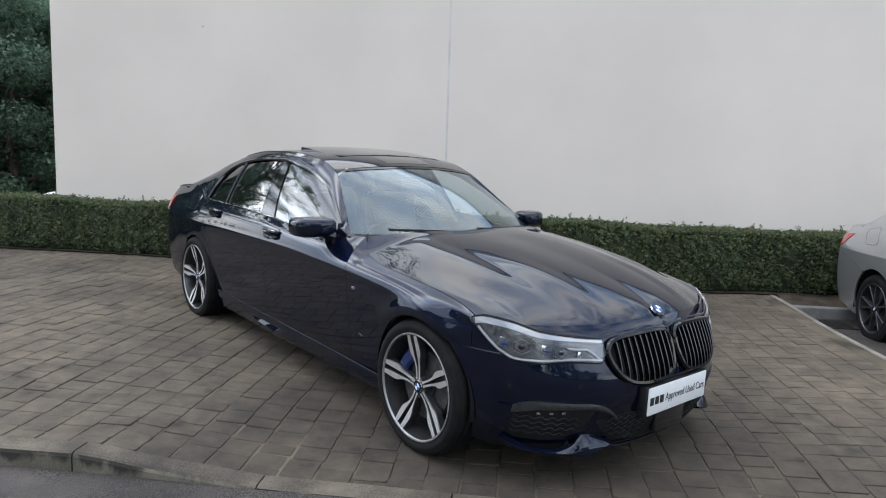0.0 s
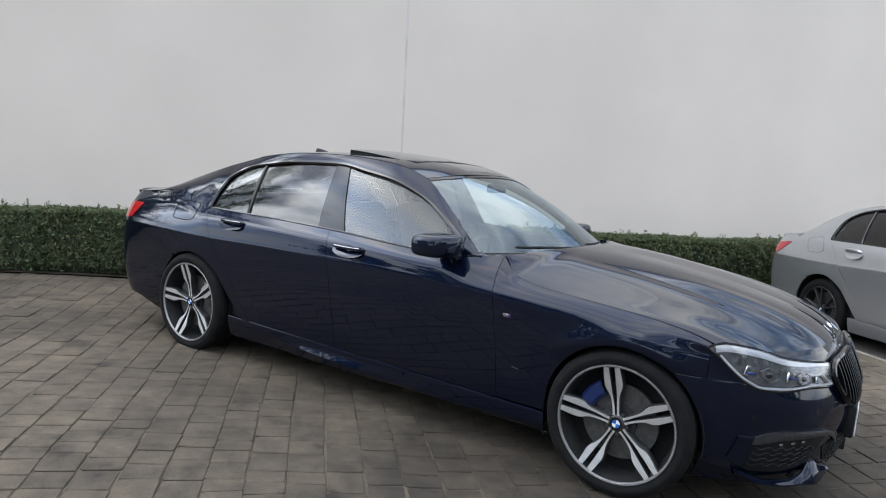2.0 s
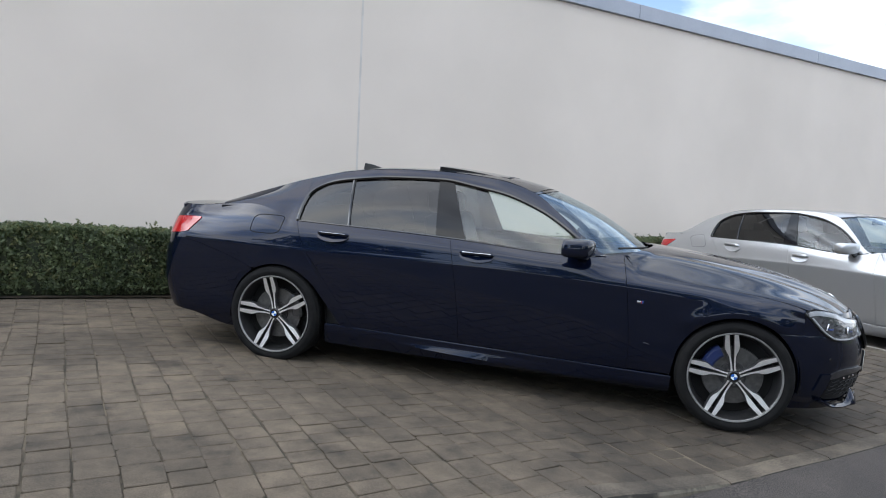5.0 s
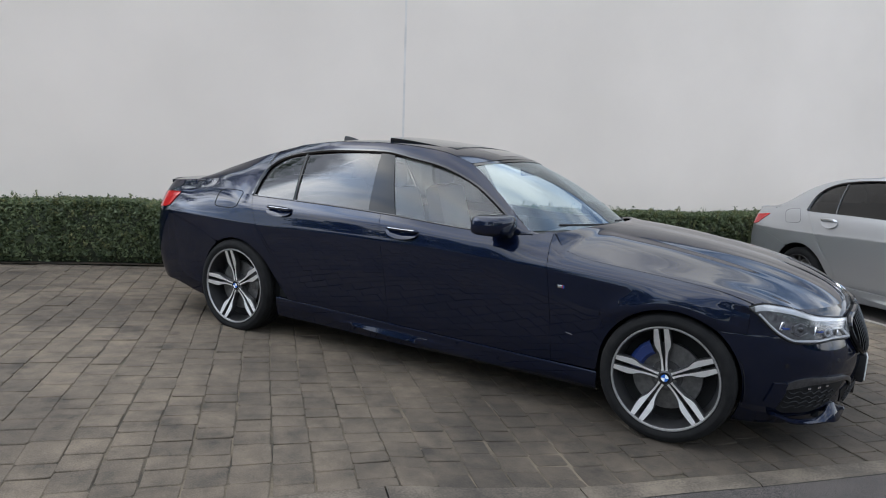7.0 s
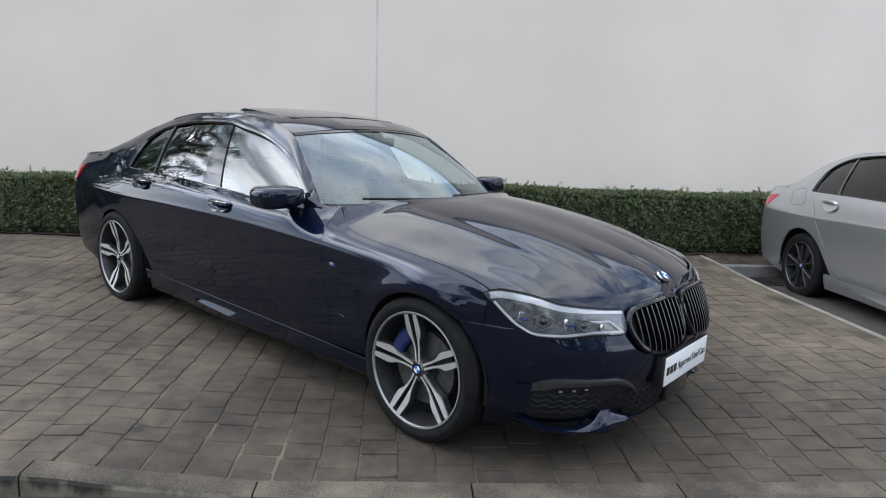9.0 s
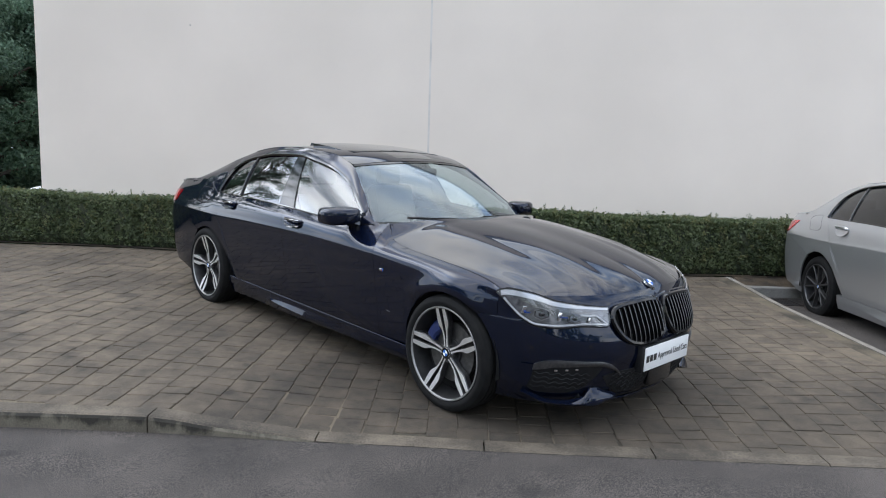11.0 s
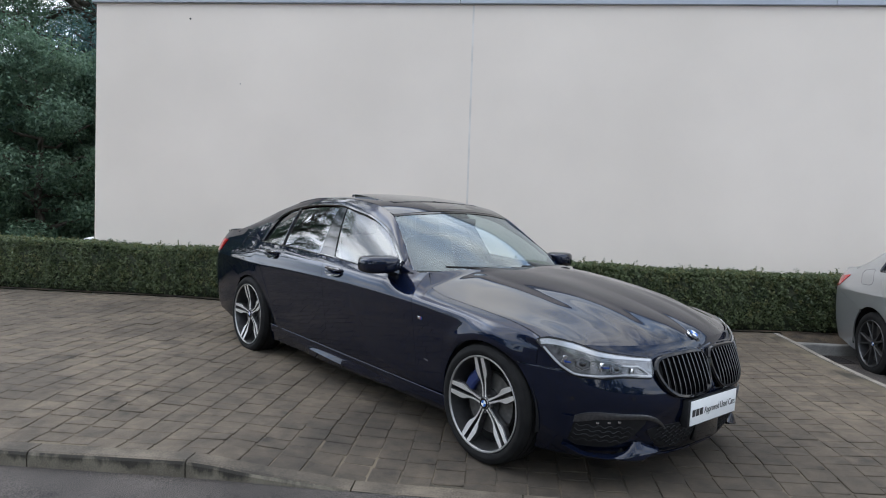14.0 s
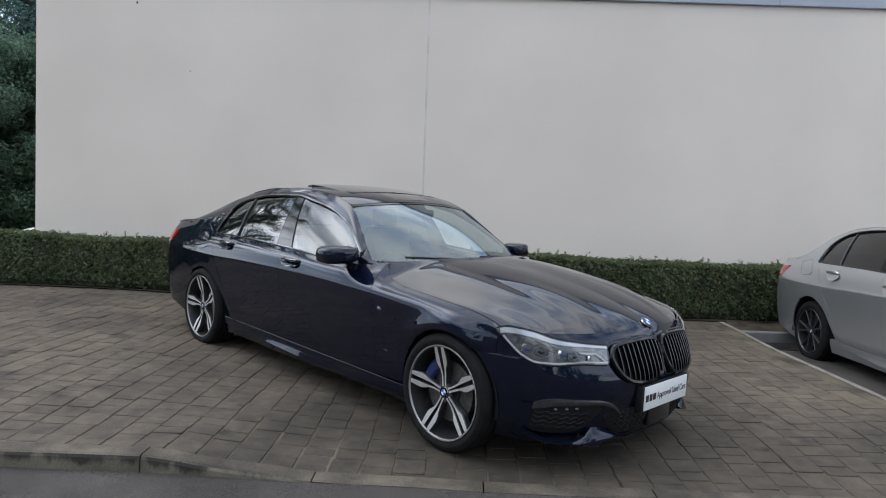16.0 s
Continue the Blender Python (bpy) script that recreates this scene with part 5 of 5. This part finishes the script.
        def sail():
            rows = [[cabin(x, top_z(x) + 0.004 + (max(0.004, min(rail_z(x) - 0.07, 1.012 + (0.70 - x) * 0.7) - top_z(x))) * v, 0.003) for v in steps(0, 1, 4)] for x in steps(0.597, 0.74, 8)]
            return grid_mesh(rows, flip=True, thick=0.008)
        self.pair("mirror_sail", sail, GLOSS_BLACK)
        # small air outlet behind the front wheel
        if self.main:
            on = lambda x, z: flank(x, s_of(x, z)) + Vector((0, -0.001, 0))
            self.pair("air_outlet_trim", lambda: self.strip([on(x, 0.489 - 5 * max(0, x - 1.045) ** 2 - 0.1 * (x - 1.03)) for x in steps(1.032, 1.070, 7)], 0.0016), SATIN_METAL, "thin bright trim of the air outlet")
        # handles
        for hx, hz in ((-0.12, 0.948), (-1.19, 0.983)):
            # no hollow: the cup stands proud, its lower lip tilted to mirror the sky
            def cup():
                rows = []
                for a in steps(0, 360, 28):
                    rr = []
                    for k in (0.15, 0.6, 0.9, 1.0):
                        x, z = hx + 0.124 * k * math.cos(radians(a)), hz - 0.006 + 0.044 * k * math.sin(radians(a))
                        p = flank(x, s_of(x, z))
                        rr.append(p + Vector((0, -0.0035 - 0.026 * k ** 1.6 * max(0, -math.sin(radians(a))), 0)))
                    rows.append(rr)
                return grid_mesh(rows)
            self.pair("handle_cup", cup, self.paint, "raised handle cup shaped to catch sky in place of a recess")

            def grip():
                pts = []
                for t in steps(0, 1, 12):
                    x = hx + 0.118 - 0.236 * t
                    z = hz + 0.012 - 0.006 * (2 * t - 1) ** 2
                    pts.append(flank(x, s_of(x, z)) + Vector((0, -0.006 - 0.020 * math.sin(math.pi * min(1, max(0, t))) ** 0.5, 0)))
                bm = bmesh.new()
                tube(bm, pts, [0.006] + [0.0125] * 11 + [0.006], 8)
                return bm
            self.pair("door_handle", grip, self.paint)

            def accent():
                pts = []
                for t in steps(0.08, 0.92, 12):
                    x = hx + 0.118 - 0.236 * t
                    z = hz + 0.0125
                    pts.append(flank(x, s_of(x, z)) + Vector((0, -0.016 - 0.020 * math.sin(math.pi * t) ** 0.5, 0)))
                bm = bmesh.new()
                tube(bm, pts, 0.0032, 6)
                return bm
            self.pair("handle_strip", accent, CHROME, "chrome handle strip")
        # fuel flap outline: a tube, near-black on the blue car for the gap's shade
        ring = []
        for a in steps(0, 360, 40):
            c, s = math.cos(radians(a)), math.sin(radians(a))
            x, z = -1.735 + 0.122 * math.copysign(abs(c) ** 0.45, c) + 0.025 * s, 1.012 + 0.068 * math.copysign(abs(s) ** 0.45, s)
            ring.append(flank(x, s_of(x, min(z, top_z(x) - 0.004))) + Vector((0, 0.0005, 0)))
        self.put("fuel_flap", self.strip(ring, 0.0034 if self.main else 0.0022), VOID if self.main else SATIN_METAL, "thin round-cornered tube drawn as the fuel flap gap")
        # tail lamps, from the tail round onto the flank
        def tail():
            rows = []
            for t in steps(0, 1, 22):
                if t < 0.75:
                    w = self.tail_w(0.93)
                    y1 = -flank(-2.41, s_of(-2.41, 0.93)).y
                    a0, a1 = math.asin(0.35 / w), math.asin(min(1, y1 / w))
                    y = w * math.sin(a0 + (a1 - a0) * t / 0.75)
                    lo, hi = 0.855 + 0.035 * (t / 0.75) ** 3, 0.955 + 0.057 * t / 0.75
                    rows.append([self.tail_point(-y * self.tail_w(z) / w, z) + Vector((-0.006, -0.006 * t, 0)) for z in steps(lo, hi, 6)])
                else:
                    q = (t - 0.75) / 0.25
                    x = -2.41 + (0.10 if self.main else 0.20) * q
                    lo, hi = (0.890 + 0.112 * q, 1.012 + 0.004 * q) if self.main else (0.890 + 0.132 * q, 1.012 + 0.020 * q)
                    rows.append([flank(x, s_of(x, z)) + Vector((0, -0.007, 0)) for z in steps(lo, hi, 6)])
            return grid_mesh(rows, flip=True, thick=0.02)
        self.pair("tail_light", tail, TAIL_RED, "red wrap-round tail light")
        # fin aerial
        rows = []
        for t in steps(0, 1, 10):
            x = -1.13 - 0.20 * t
            h = (0.088 if self.main else 0.06) * t ** 0.8
            z0 = roof_z(x) - 0.004
            rows.append([Vector((x, y, z0 + h * k)) for y, k in ((-0.028 * (1 - 0.4 * t), 0), (-0.012, 0.75), (0, 1.0), (0.012, 0.75), (0.028 * (1 - 0.4 * t), 0))])
        rows.append([Vector((-1.345, y, roof_z(-1.345) - 0.01)) for y in (-0.02, -0.01, 0, 0.01, 0.02)])
        self.put("roof_aerial", grid_mesh(rows, flip=True), SATIN_BLACK if self.main else self.paint, "shark fin aerial")
        # fender badge
        if self.main:
            for s in (-1, 1):
                for a, b, mat in ((0.0, 0.004, BADGE_BLUE), (0.004, 0.008, BADGE_BLUE), (0.008, 0.012, BADGE_RED), (0.012, 0.040, CHROME)):
                    p0 = flank(1.005 - b, s_of(1.0, 0.755))
                    bm = bmesh.new()
                    box(bm, (1.005 - b, p0.y - 0.003, 0.746), (1.005 - a - 0.001, p0.y + 0.004, 0.763), 0.001)
                    if s > 0:
                        mirrored(bm)
                    self.put("fender_badge", bm, mat, "small metal badge with coloured stripes")
            # raised glass sunroof panel, its deep black rim filling the shaded wedge below
            rows = []
            for t in steps(0, 1, 14):
                x = 0.225 - 0.745 * t
                lift = 0.001 + 0.026 * max(0, (t - 0.3) / 0.7)
                rows.append([Vector((x - 0.02 * e * e, e * 0.495, roof_z(x) + (rail_z(x) - roof_z(x)) * abs(e * 0.8) ** 2.6 + lift)) for e in steps(-1, 1, 16)])
            self.put("sunroof", grid_mesh(rows, thick=0.034), GLOSS_BLACK, "black glass sunroof tilted open at its rear edge")
            # near-black sheet on the roof stands in for the shaded opening
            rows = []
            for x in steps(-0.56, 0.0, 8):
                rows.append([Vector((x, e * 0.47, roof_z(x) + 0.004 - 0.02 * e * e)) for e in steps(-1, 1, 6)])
            self.put("sunroof_shade", grid_mesh(rows), VOID)
        # wipers
        for y0, y1 in ((0.62, -0.02), (0.02, -0.60)):
            pts = [Vector((1.062 - 0.35 * (y / 0.80) ** 2 - 0.01 - 0.03 * t, y, 1.062 - 0.018 * (y / 0.80) ** 2 + 0.016 * t)) for t, y in ((t, y0 + (y1 - y0) * t) for t in steps(0, 1, 10))]
            self.put("wiper", self.strip(pts, 0.006), SATIN_BLACK, "thin black wiper")
        bm_rows = [[Vector((1.10 - 0.32 * e * e - 0.03 * t, e * 0.79, 1.040 - 0.024 * e * e + 0.006 * t)) for t in (0, 1, 2)] for e in steps(-1, 1, 24)]
        self.put("cowl", grid_mesh(bm_rows), SATIN_BLACK, "black scuttle panel")

    def cabin_parts(self):
        def soft(lo, hi, bev):
            bm = bmesh.new()
            box(bm, lo, hi, bev)
            return bm
        for y in (-0.37, 0.37):
            self.put("front_seat", soft((-0.42, y - 0.25, 0.42), (0.15, y + 0.25, 0.62), 0.06), LEATHER, "dark leather seat")
            bm = soft((-0.09, -0.24, 0), (0.07, 0.24, 0.64), 0.06)
            bmesh.ops.transform(bm, matrix=pose(-0.36, y, 0.58, 0, -17, 0), verts=bm.verts)
            self.put("seat_back", bm, LEATHER)
            bm = soft((-0.05, -0.13, 0.0), (0.05, 0.13, 0.18), 0.045)
            bmesh.ops.transform(bm, matrix=pose(-0.56, y, 1.19, 0, -8, 0), verts=bm.verts)
            self.put("headrest", bm, LEATHER)
        self.put("rear_bench", soft((-1.45, -0.68, 0.42), (-0.95, 0.68, 0.62), 0.06), LEATHER)
        bm = soft((-0.09, -0.68, 0), (0.07, 0.68, 0.62), 0.06)
        bmesh.ops.transform(bm, matrix=pose(-1.42, 0, 0.58, 0, -22, 0), verts=bm.verts)
        self.put("bench_back", bm, LEATHER)
        for y in (-0.4, 0.4):
            self.put("rear_headrest", soft((-1.72, y - 0.13, 1.13), (-1.62, y + 0.13, 1.27), 0.04), LEATHER)
        self.put("dashboard", soft((0.52, -0.74, 0.70), (1.02, 0.74, 0.965), 0.06), LEATHER, "dark dashboard")
        self.put("floor_tub", soft((-1.6, -0.8, 0.30), (1.1, 0.8, 0.40), 0.02), VOID)
        self.put("parcel_shelf", soft((-2.1, -0.66, 0.98), (-1.6, 0.66, 1.03), 0.01), SATIN_BLACK)
        bm = bmesh.new()
        tube(bm, [(0.185 * math.cos(a), 0.185 * math.sin(a), 0) for a in steps(0, 2 * math.pi, 32)], 0.016, 8, cap=False)
        bmesh.ops.transform(bm, matrix=pose(0.40, -0.37, 0.90, 0, -65, 0), verts=bm.verts)
        self.put("steering_wheel", bm, SATIN_BLACK, "black steering wheel")
        bm = bmesh.new()
        box(bm, (-0.09, -0.17, -0.02), (0.05, 0.17, 0.02), 0.018, pose(0.41, -0.37, 0.90, 0, -65, 0))
        self.put("wheel_hub", bm, SATIN_BLACK)
        self.put("roof_lining", soft((-1.3, -0.54, 1.435), (0.1, 0.54, 1.452), 0.004), LEATHER)
        self.put("inner_mirror", soft((0.33, -0.12, 1.335), (0.36, 0.12, 1.395), 0.014), GLOSS_BLACK)

    def wheels(self, radius, hub_x, face_y, rim_r, width, twin, hub_z):
        """Four wheels: tyre, rim with spokes, disc and caliper."""
        for x in (-hub_x, hub_x):
            for s in (-1, 1):
                turn = {(-1, 1): 20, (-1, -1): 12.5, (1, -1): 9.5, (1, 1): 40}[(1 if x > 0 else -1, s)]
                at = Matrix.Translation((x if x > 0 or not self.main else x - 0.012, s * face_y, hub_z if x > 0 or not self.main else hub_z + 0.006)) @ pose(0, 0, 0, 90 if s < 0 else -90, 0, 0)
                hub = tagged(new("wheel"), "black alloy wheel with bright machined twin spokes")
                hub.parent = self.root
                hub.matrix_basis = at
                self.wheel_parts(hub, radius, rim_r, width, twin, x > 0, turn)

    def wheel_parts(self, hub, R, r, width, twin, front, turn):
        # axis along z; outer face at z = 0, inboard is -z
        def lathe(prof, seg=72):
            return grid_mesh([[Vector((q * math.cos(a), q * math.sin(a), z)) for q, z in prof] for a in steps(0, 2 * math.pi, seg)], orient=False)
        side = [(r - 0.004, -0.012), (r + 0.012, -0.002), (r + 0.03, 0.004), (R - 0.035, 0.002), (R - 0.012, -0.012), (R - 0.003, -0.03)]
        grooves = []
        for k in range(4):
            z = -0.055 - k * (width - 0.08) / 4
            grooves += [(R, z + 0.014), (R, z), (R - 0.007, z - 0.001), (R - 0.007, z - 0.008), (R, z - 0.009)]
        tyre = lathe(side + grooves + [(R - 0.003, -width + 0.03), (R - 0.02, -width + 0.01), (r, -width + 0.02)])
        auto_smooth(part("tyre", tyre, RUBBER, hub, "black low-profile tyre"), 30)
        auto_smooth(part("rim", lathe([(r + 0.004, -0.010), (r + 0.002, -0.004), (r - 0.006, -0.004), (r - 0.012, -0.010), (r - 0.016, -0.03), (r - 0.03, -0.10), (r - 0.035, -width + 0.04), (r - 0.005, -width + 0.02)]), RIM_DARK, hub, "dark wheel barrel"), 30)
        auto_smooth(part("rim_edge", lathe([(r + 0.002, -0.003), (r, 0.0), (r - 0.006, -0.0005), (r - 0.010, -0.008)]), RIM_LIP if twin else RIM_DARK, hub, "grey machined rim edge"), 30)
        part("brake_disc", lathe([(0.06, -0.085), (0.08, -0.082), (0.185, -0.082), (0.188, -0.105)]), STEEL, hub)
        part("disc_bell", lathe([(0.001, -0.07), (0.082, -0.07), (0.086, -0.085)]), RIM_DARK, hub)
        # near-black disc stands in for the shaded inside of the wheel
        part("rim_backing", lathe([(0.001, -0.13), (r - 0.03, -0.13)], 32), VOID, hub)
        # caliper ahead of or behind the hub
        rows = []
        for a in steps(-26, 26, 10):
            rr = []
            for q, z in ((0.135, -0.10), (0.135, -0.055), (0.15, -0.045), (0.195, -0.045), (0.212, -0.06), (0.212, -0.115)):
                t = radians(a + (146 if front else 25))
                rr.append(Vector((q * math.cos(t), q * math.sin(t), z)))
            rows.append(rr)
        part("caliper", grid_mesh(rows, thick=0.004, orient=False), CALIPER if self.main and front else RIM_DARK, hub, "blue brake caliper" if self.main and front else "plain dark brake caliper")
        # centre
        auto_smooth(part("hub_centre", lathe([(0.001, -0.032), (0.035, -0.032), (0.040, -0.036), (0.046, -0.048), (0.052, -0.075)], 48), RIM_DARK, hub), 30)
        self.roundel(Matrix.Translation((0, 0, -0.030)), 0.033, hub)
        for k in range(5):
            a = 2 * math.pi * (k + 0.5) / 5 + radians(turn + 90)
            bm = bmesh.new()
            bmesh.ops.create_cone(bm, cap_ends=True, segments=6, radius1=0.010, radius2=0.008, depth=0.014, matrix=Matrix.Translation((0.052 * math.cos(a), 0.052 * math.sin(a), -0.040)))
            part("wheel_bolt", bm, STEEL, hub)
        if twin:
            outer = curve([(0.038, 0.0225), (0.05, 0.0195), (0.09, 0.021), (0.135, 0.027), (0.175, 0.045), (0.195, 0.048), (r - 0.014, 0.043)])
            inner = curve([(0.045, 0.0025), (0.09, 0.0045), (0.15, 0.009), (r - 0.014, 0.0125)])
            face = curve([(0.045, -0.034), (0.10, -0.036), (0.18, -0.024), (r - 0.014, -0.007)])
            arms = [(k, sd) for k in range(5) for sd in (-1, 1)]
        else:
            arms = [(k, sd) for k in range(5) for sd in (-1, 1)]
        for k, sd in arms:
            base = 2 * math.pi * k / 5 + radians(turn + 90)
            rows_top = []
            for q in steps(0.038, r - 0.012, 15):
                if twin:
                    i, o, z = inner(q), outer(q), face(q)
                else:
                    mid = 0.006 + 0.055 * (max(0.0, q - 0.05) / (r - 0.06)) ** 1.2
                    i, o, z = mid - 0.009, mid + 0.009, -0.022 + 0.016 * (q / r)
                ch = 0.004
                pts = [(sd * i, z - 0.040), (sd * i, z - 0.003), (sd * (i + 0.002), z), (sd * (o - ch), z), (sd * o, z - 0.005), (sd * o, z - 0.040)]
                rows_top.append([Vector((q * math.cos(base) - t * math.sin(base), q * math.sin(base) + t * math.cos(base), zz)) for t, zz in pts])
            bm = grid_mesh(rows_top, flip=sd > 0, orient=False)
            bm.normal_update()
            for f in bm.faces:
                f.material_index = 0 if abs(f.normal.z) > 0.85 else 1
            part("spoke", bm, [MACHINED if twin else SATIN_METAL, RIM_DARK], hub)


MAIN_POSE = Matrix(((0.72045, 0.69313, 0.02297, 0.01325), (-0.69256, 0.72079, -0.02840, 0.01235), (-0.03624, 0.00456, 0.99933, 0.02739), (0, 0, 0, 1)))
blue_car = Saloon("car", "dark blue metallic executive saloon parked nose down on pavers", BLUE_PAINT, lambda p: p, MAIN_POSE, True)
blue_car.body()
blue_car.front()
blue_car.details()
blue_car.cabin_parts()
blue_car.wheels(TYRE_R, HUB, 0.956, 0.286, 0.245, True, 0.343)

# the silver neighbour: the same kind of saloon, shorter and lower
fit_x = curve([(-2.75, -2.45), (-2.35, -2.13), (-1.98, -1.80), (-1.605, -1.4255), (-1.235, -1.06), (1.235, 1.06), (1.605, 1.4255), (1.98, 1.79), (2.6, 2.29)])


def compact(p):
    """Shorter body with a higher belt, its rear roof pillars set further back over the boot."""
    back = 0.09 * ease((p.z - 0.94) / 0.14) * ease((-0.45 - p.x) / 0.85) * (1 - ease((-1.72 - p.x) / 0.5))
    lift = 0.048 * ease((p.z - 0.90) / 0.14) * (1 - ease((p.z - 1.40) / 0.16)) * ease((p.x + 2.05) / 0.5)
    return Vector((fit_x(p.x) - back, p.y * 0.955, p.z * 0.99 + lift))


silver_car = Saloon("car", "silver metallic saloon parked in the asphalt bay", SILVER_PAINT, compact, pose(5.385, 0.174, -0.092, 0, 0, -90), False)
silver_car.body()
silver_car.front()
silver_car.details()
silver_car.cabin_parts()
silver_car.wheels(0.334, 1.4255, 0.888, 0.244, 0.22, False, 0.334)

# ---- block pavers, laid in courses towards the wall ----
COURSE = 0.1795
LENGTHS = (0.115, 0.14, 0.165, 0.20)


def paver_shape(length, width, seed):
    """One tumbled block: cut corners, rounded shoulders and a slightly uneven top."""
    r = random.Random(seed)
    hx, hy = width / 2 - 0.0012, length / 2 - 0.0012
    cut = [r.uniform(0.004, 0.013) for _ in range(4)]
    ring = []
    for k, (sx, sy) in enumerate(((-1, -1), (1, -1), (1, 1), (-1, 1))):
        a, b = (sx * (hx - cut[k]), sy * hy), (sx * hx, sy * (hy - cut[k]))
        ring += [a, b] if k in (1, 3) else [b, a]
    ring = [(x + r.uniform(-0.0022, 0.0010) * (1 if x > 0 else -1), y + r.uniform(-0.0022, 0.0010) * (1 if y > 0 else -1)) for x, y in ring]
    verts = [(x, y, -0.03) for x, y in ring] + [(x, y, -0.0032) for x, y in ring]
    verts += [(x - math.copysign(r.uniform(0.002, 0.005), x), y - math.copysign(r.uniform(0.002, 0.005), y), r.uniform(-0.0012, 0.0010)) for x, y in ring]
    faces = [tuple(range(16, 24))]
    for k in range(8):
        n = (k + 1) % 8
        faces += [(8 + k, 8 + n, 16 + n, 16 + k), (k, n, 8 + n, 8 + k)]
    return verts, faces


shapes = {(l, k): paver_shape(l, COURSE, i * 7 + k) for i, l in enumerate(LENGTHS) for k in range(5)}
paver_mesh = {}
for key, (v, f) in shapes.items():
    me = bpy.data.meshes.new("paver")
    me.from_pydata(v, [], f)
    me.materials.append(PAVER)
    paver_mesh[key] = me
lay = random.Random(21)
rest_v, rest_f, singles = [], [], 0
Y0, Y1 = KERB_Y + 0.127, HEDGE_Y - 0.01
for c in range(-52, 40):
    x = -2.786 + COURSE / 2 + COURSE * (c + 7)
    if x + COURSE / 2 > BAY_X:
        break
    y = Y0 - lay.uniform(0, 0.1)
    while y < Y1 - 0.06:
        l = lay.choice(LENGTHS)
        a, b = max(y, Y0), min(y + l, Y1)
        y += l
        if b - a < 0.05:
            continue
        mid = (a + b) / 2
        z = land(x, mid) + lay.gauss(0, 0.0012)
        tx = math.atan((land(x, mid + 0.05) - land(x, mid - 0.05)) / 0.1) + lay.gauss(0, 0.005)
        ty = -math.atan((land(x + 0.05, mid) - land(x - 0.05, mid)) / 0.1) + lay.gauss(0, 0.006)
        m = Matrix.LocRotScale((x + lay.gauss(0, 0.0025) + 0.005 * math.sin(2.7 * mid + 0.8 * c), mid, z), Euler((tx, ty, lay.gauss(0, 0.016))), (lay.uniform(0.972, 0.996), (b - a) / l * lay.uniform(0.975, 0.998), 1))
        key = (l, lay.randrange(5))
        if -3.3 < x < 0.7 and mid < -0.55 and singles < 300:
            ob = new("paver", paver_mesh[key])
            ob.parent = pavement
            ob.matrix_basis = m
            singles += 1
        else:
            n = len(rest_v)
            rest_v += [m @ Vector(v) for v in shapes[key][0]]
            rest_f += [tuple(i + n for i in f) for f in shapes[key][1]]
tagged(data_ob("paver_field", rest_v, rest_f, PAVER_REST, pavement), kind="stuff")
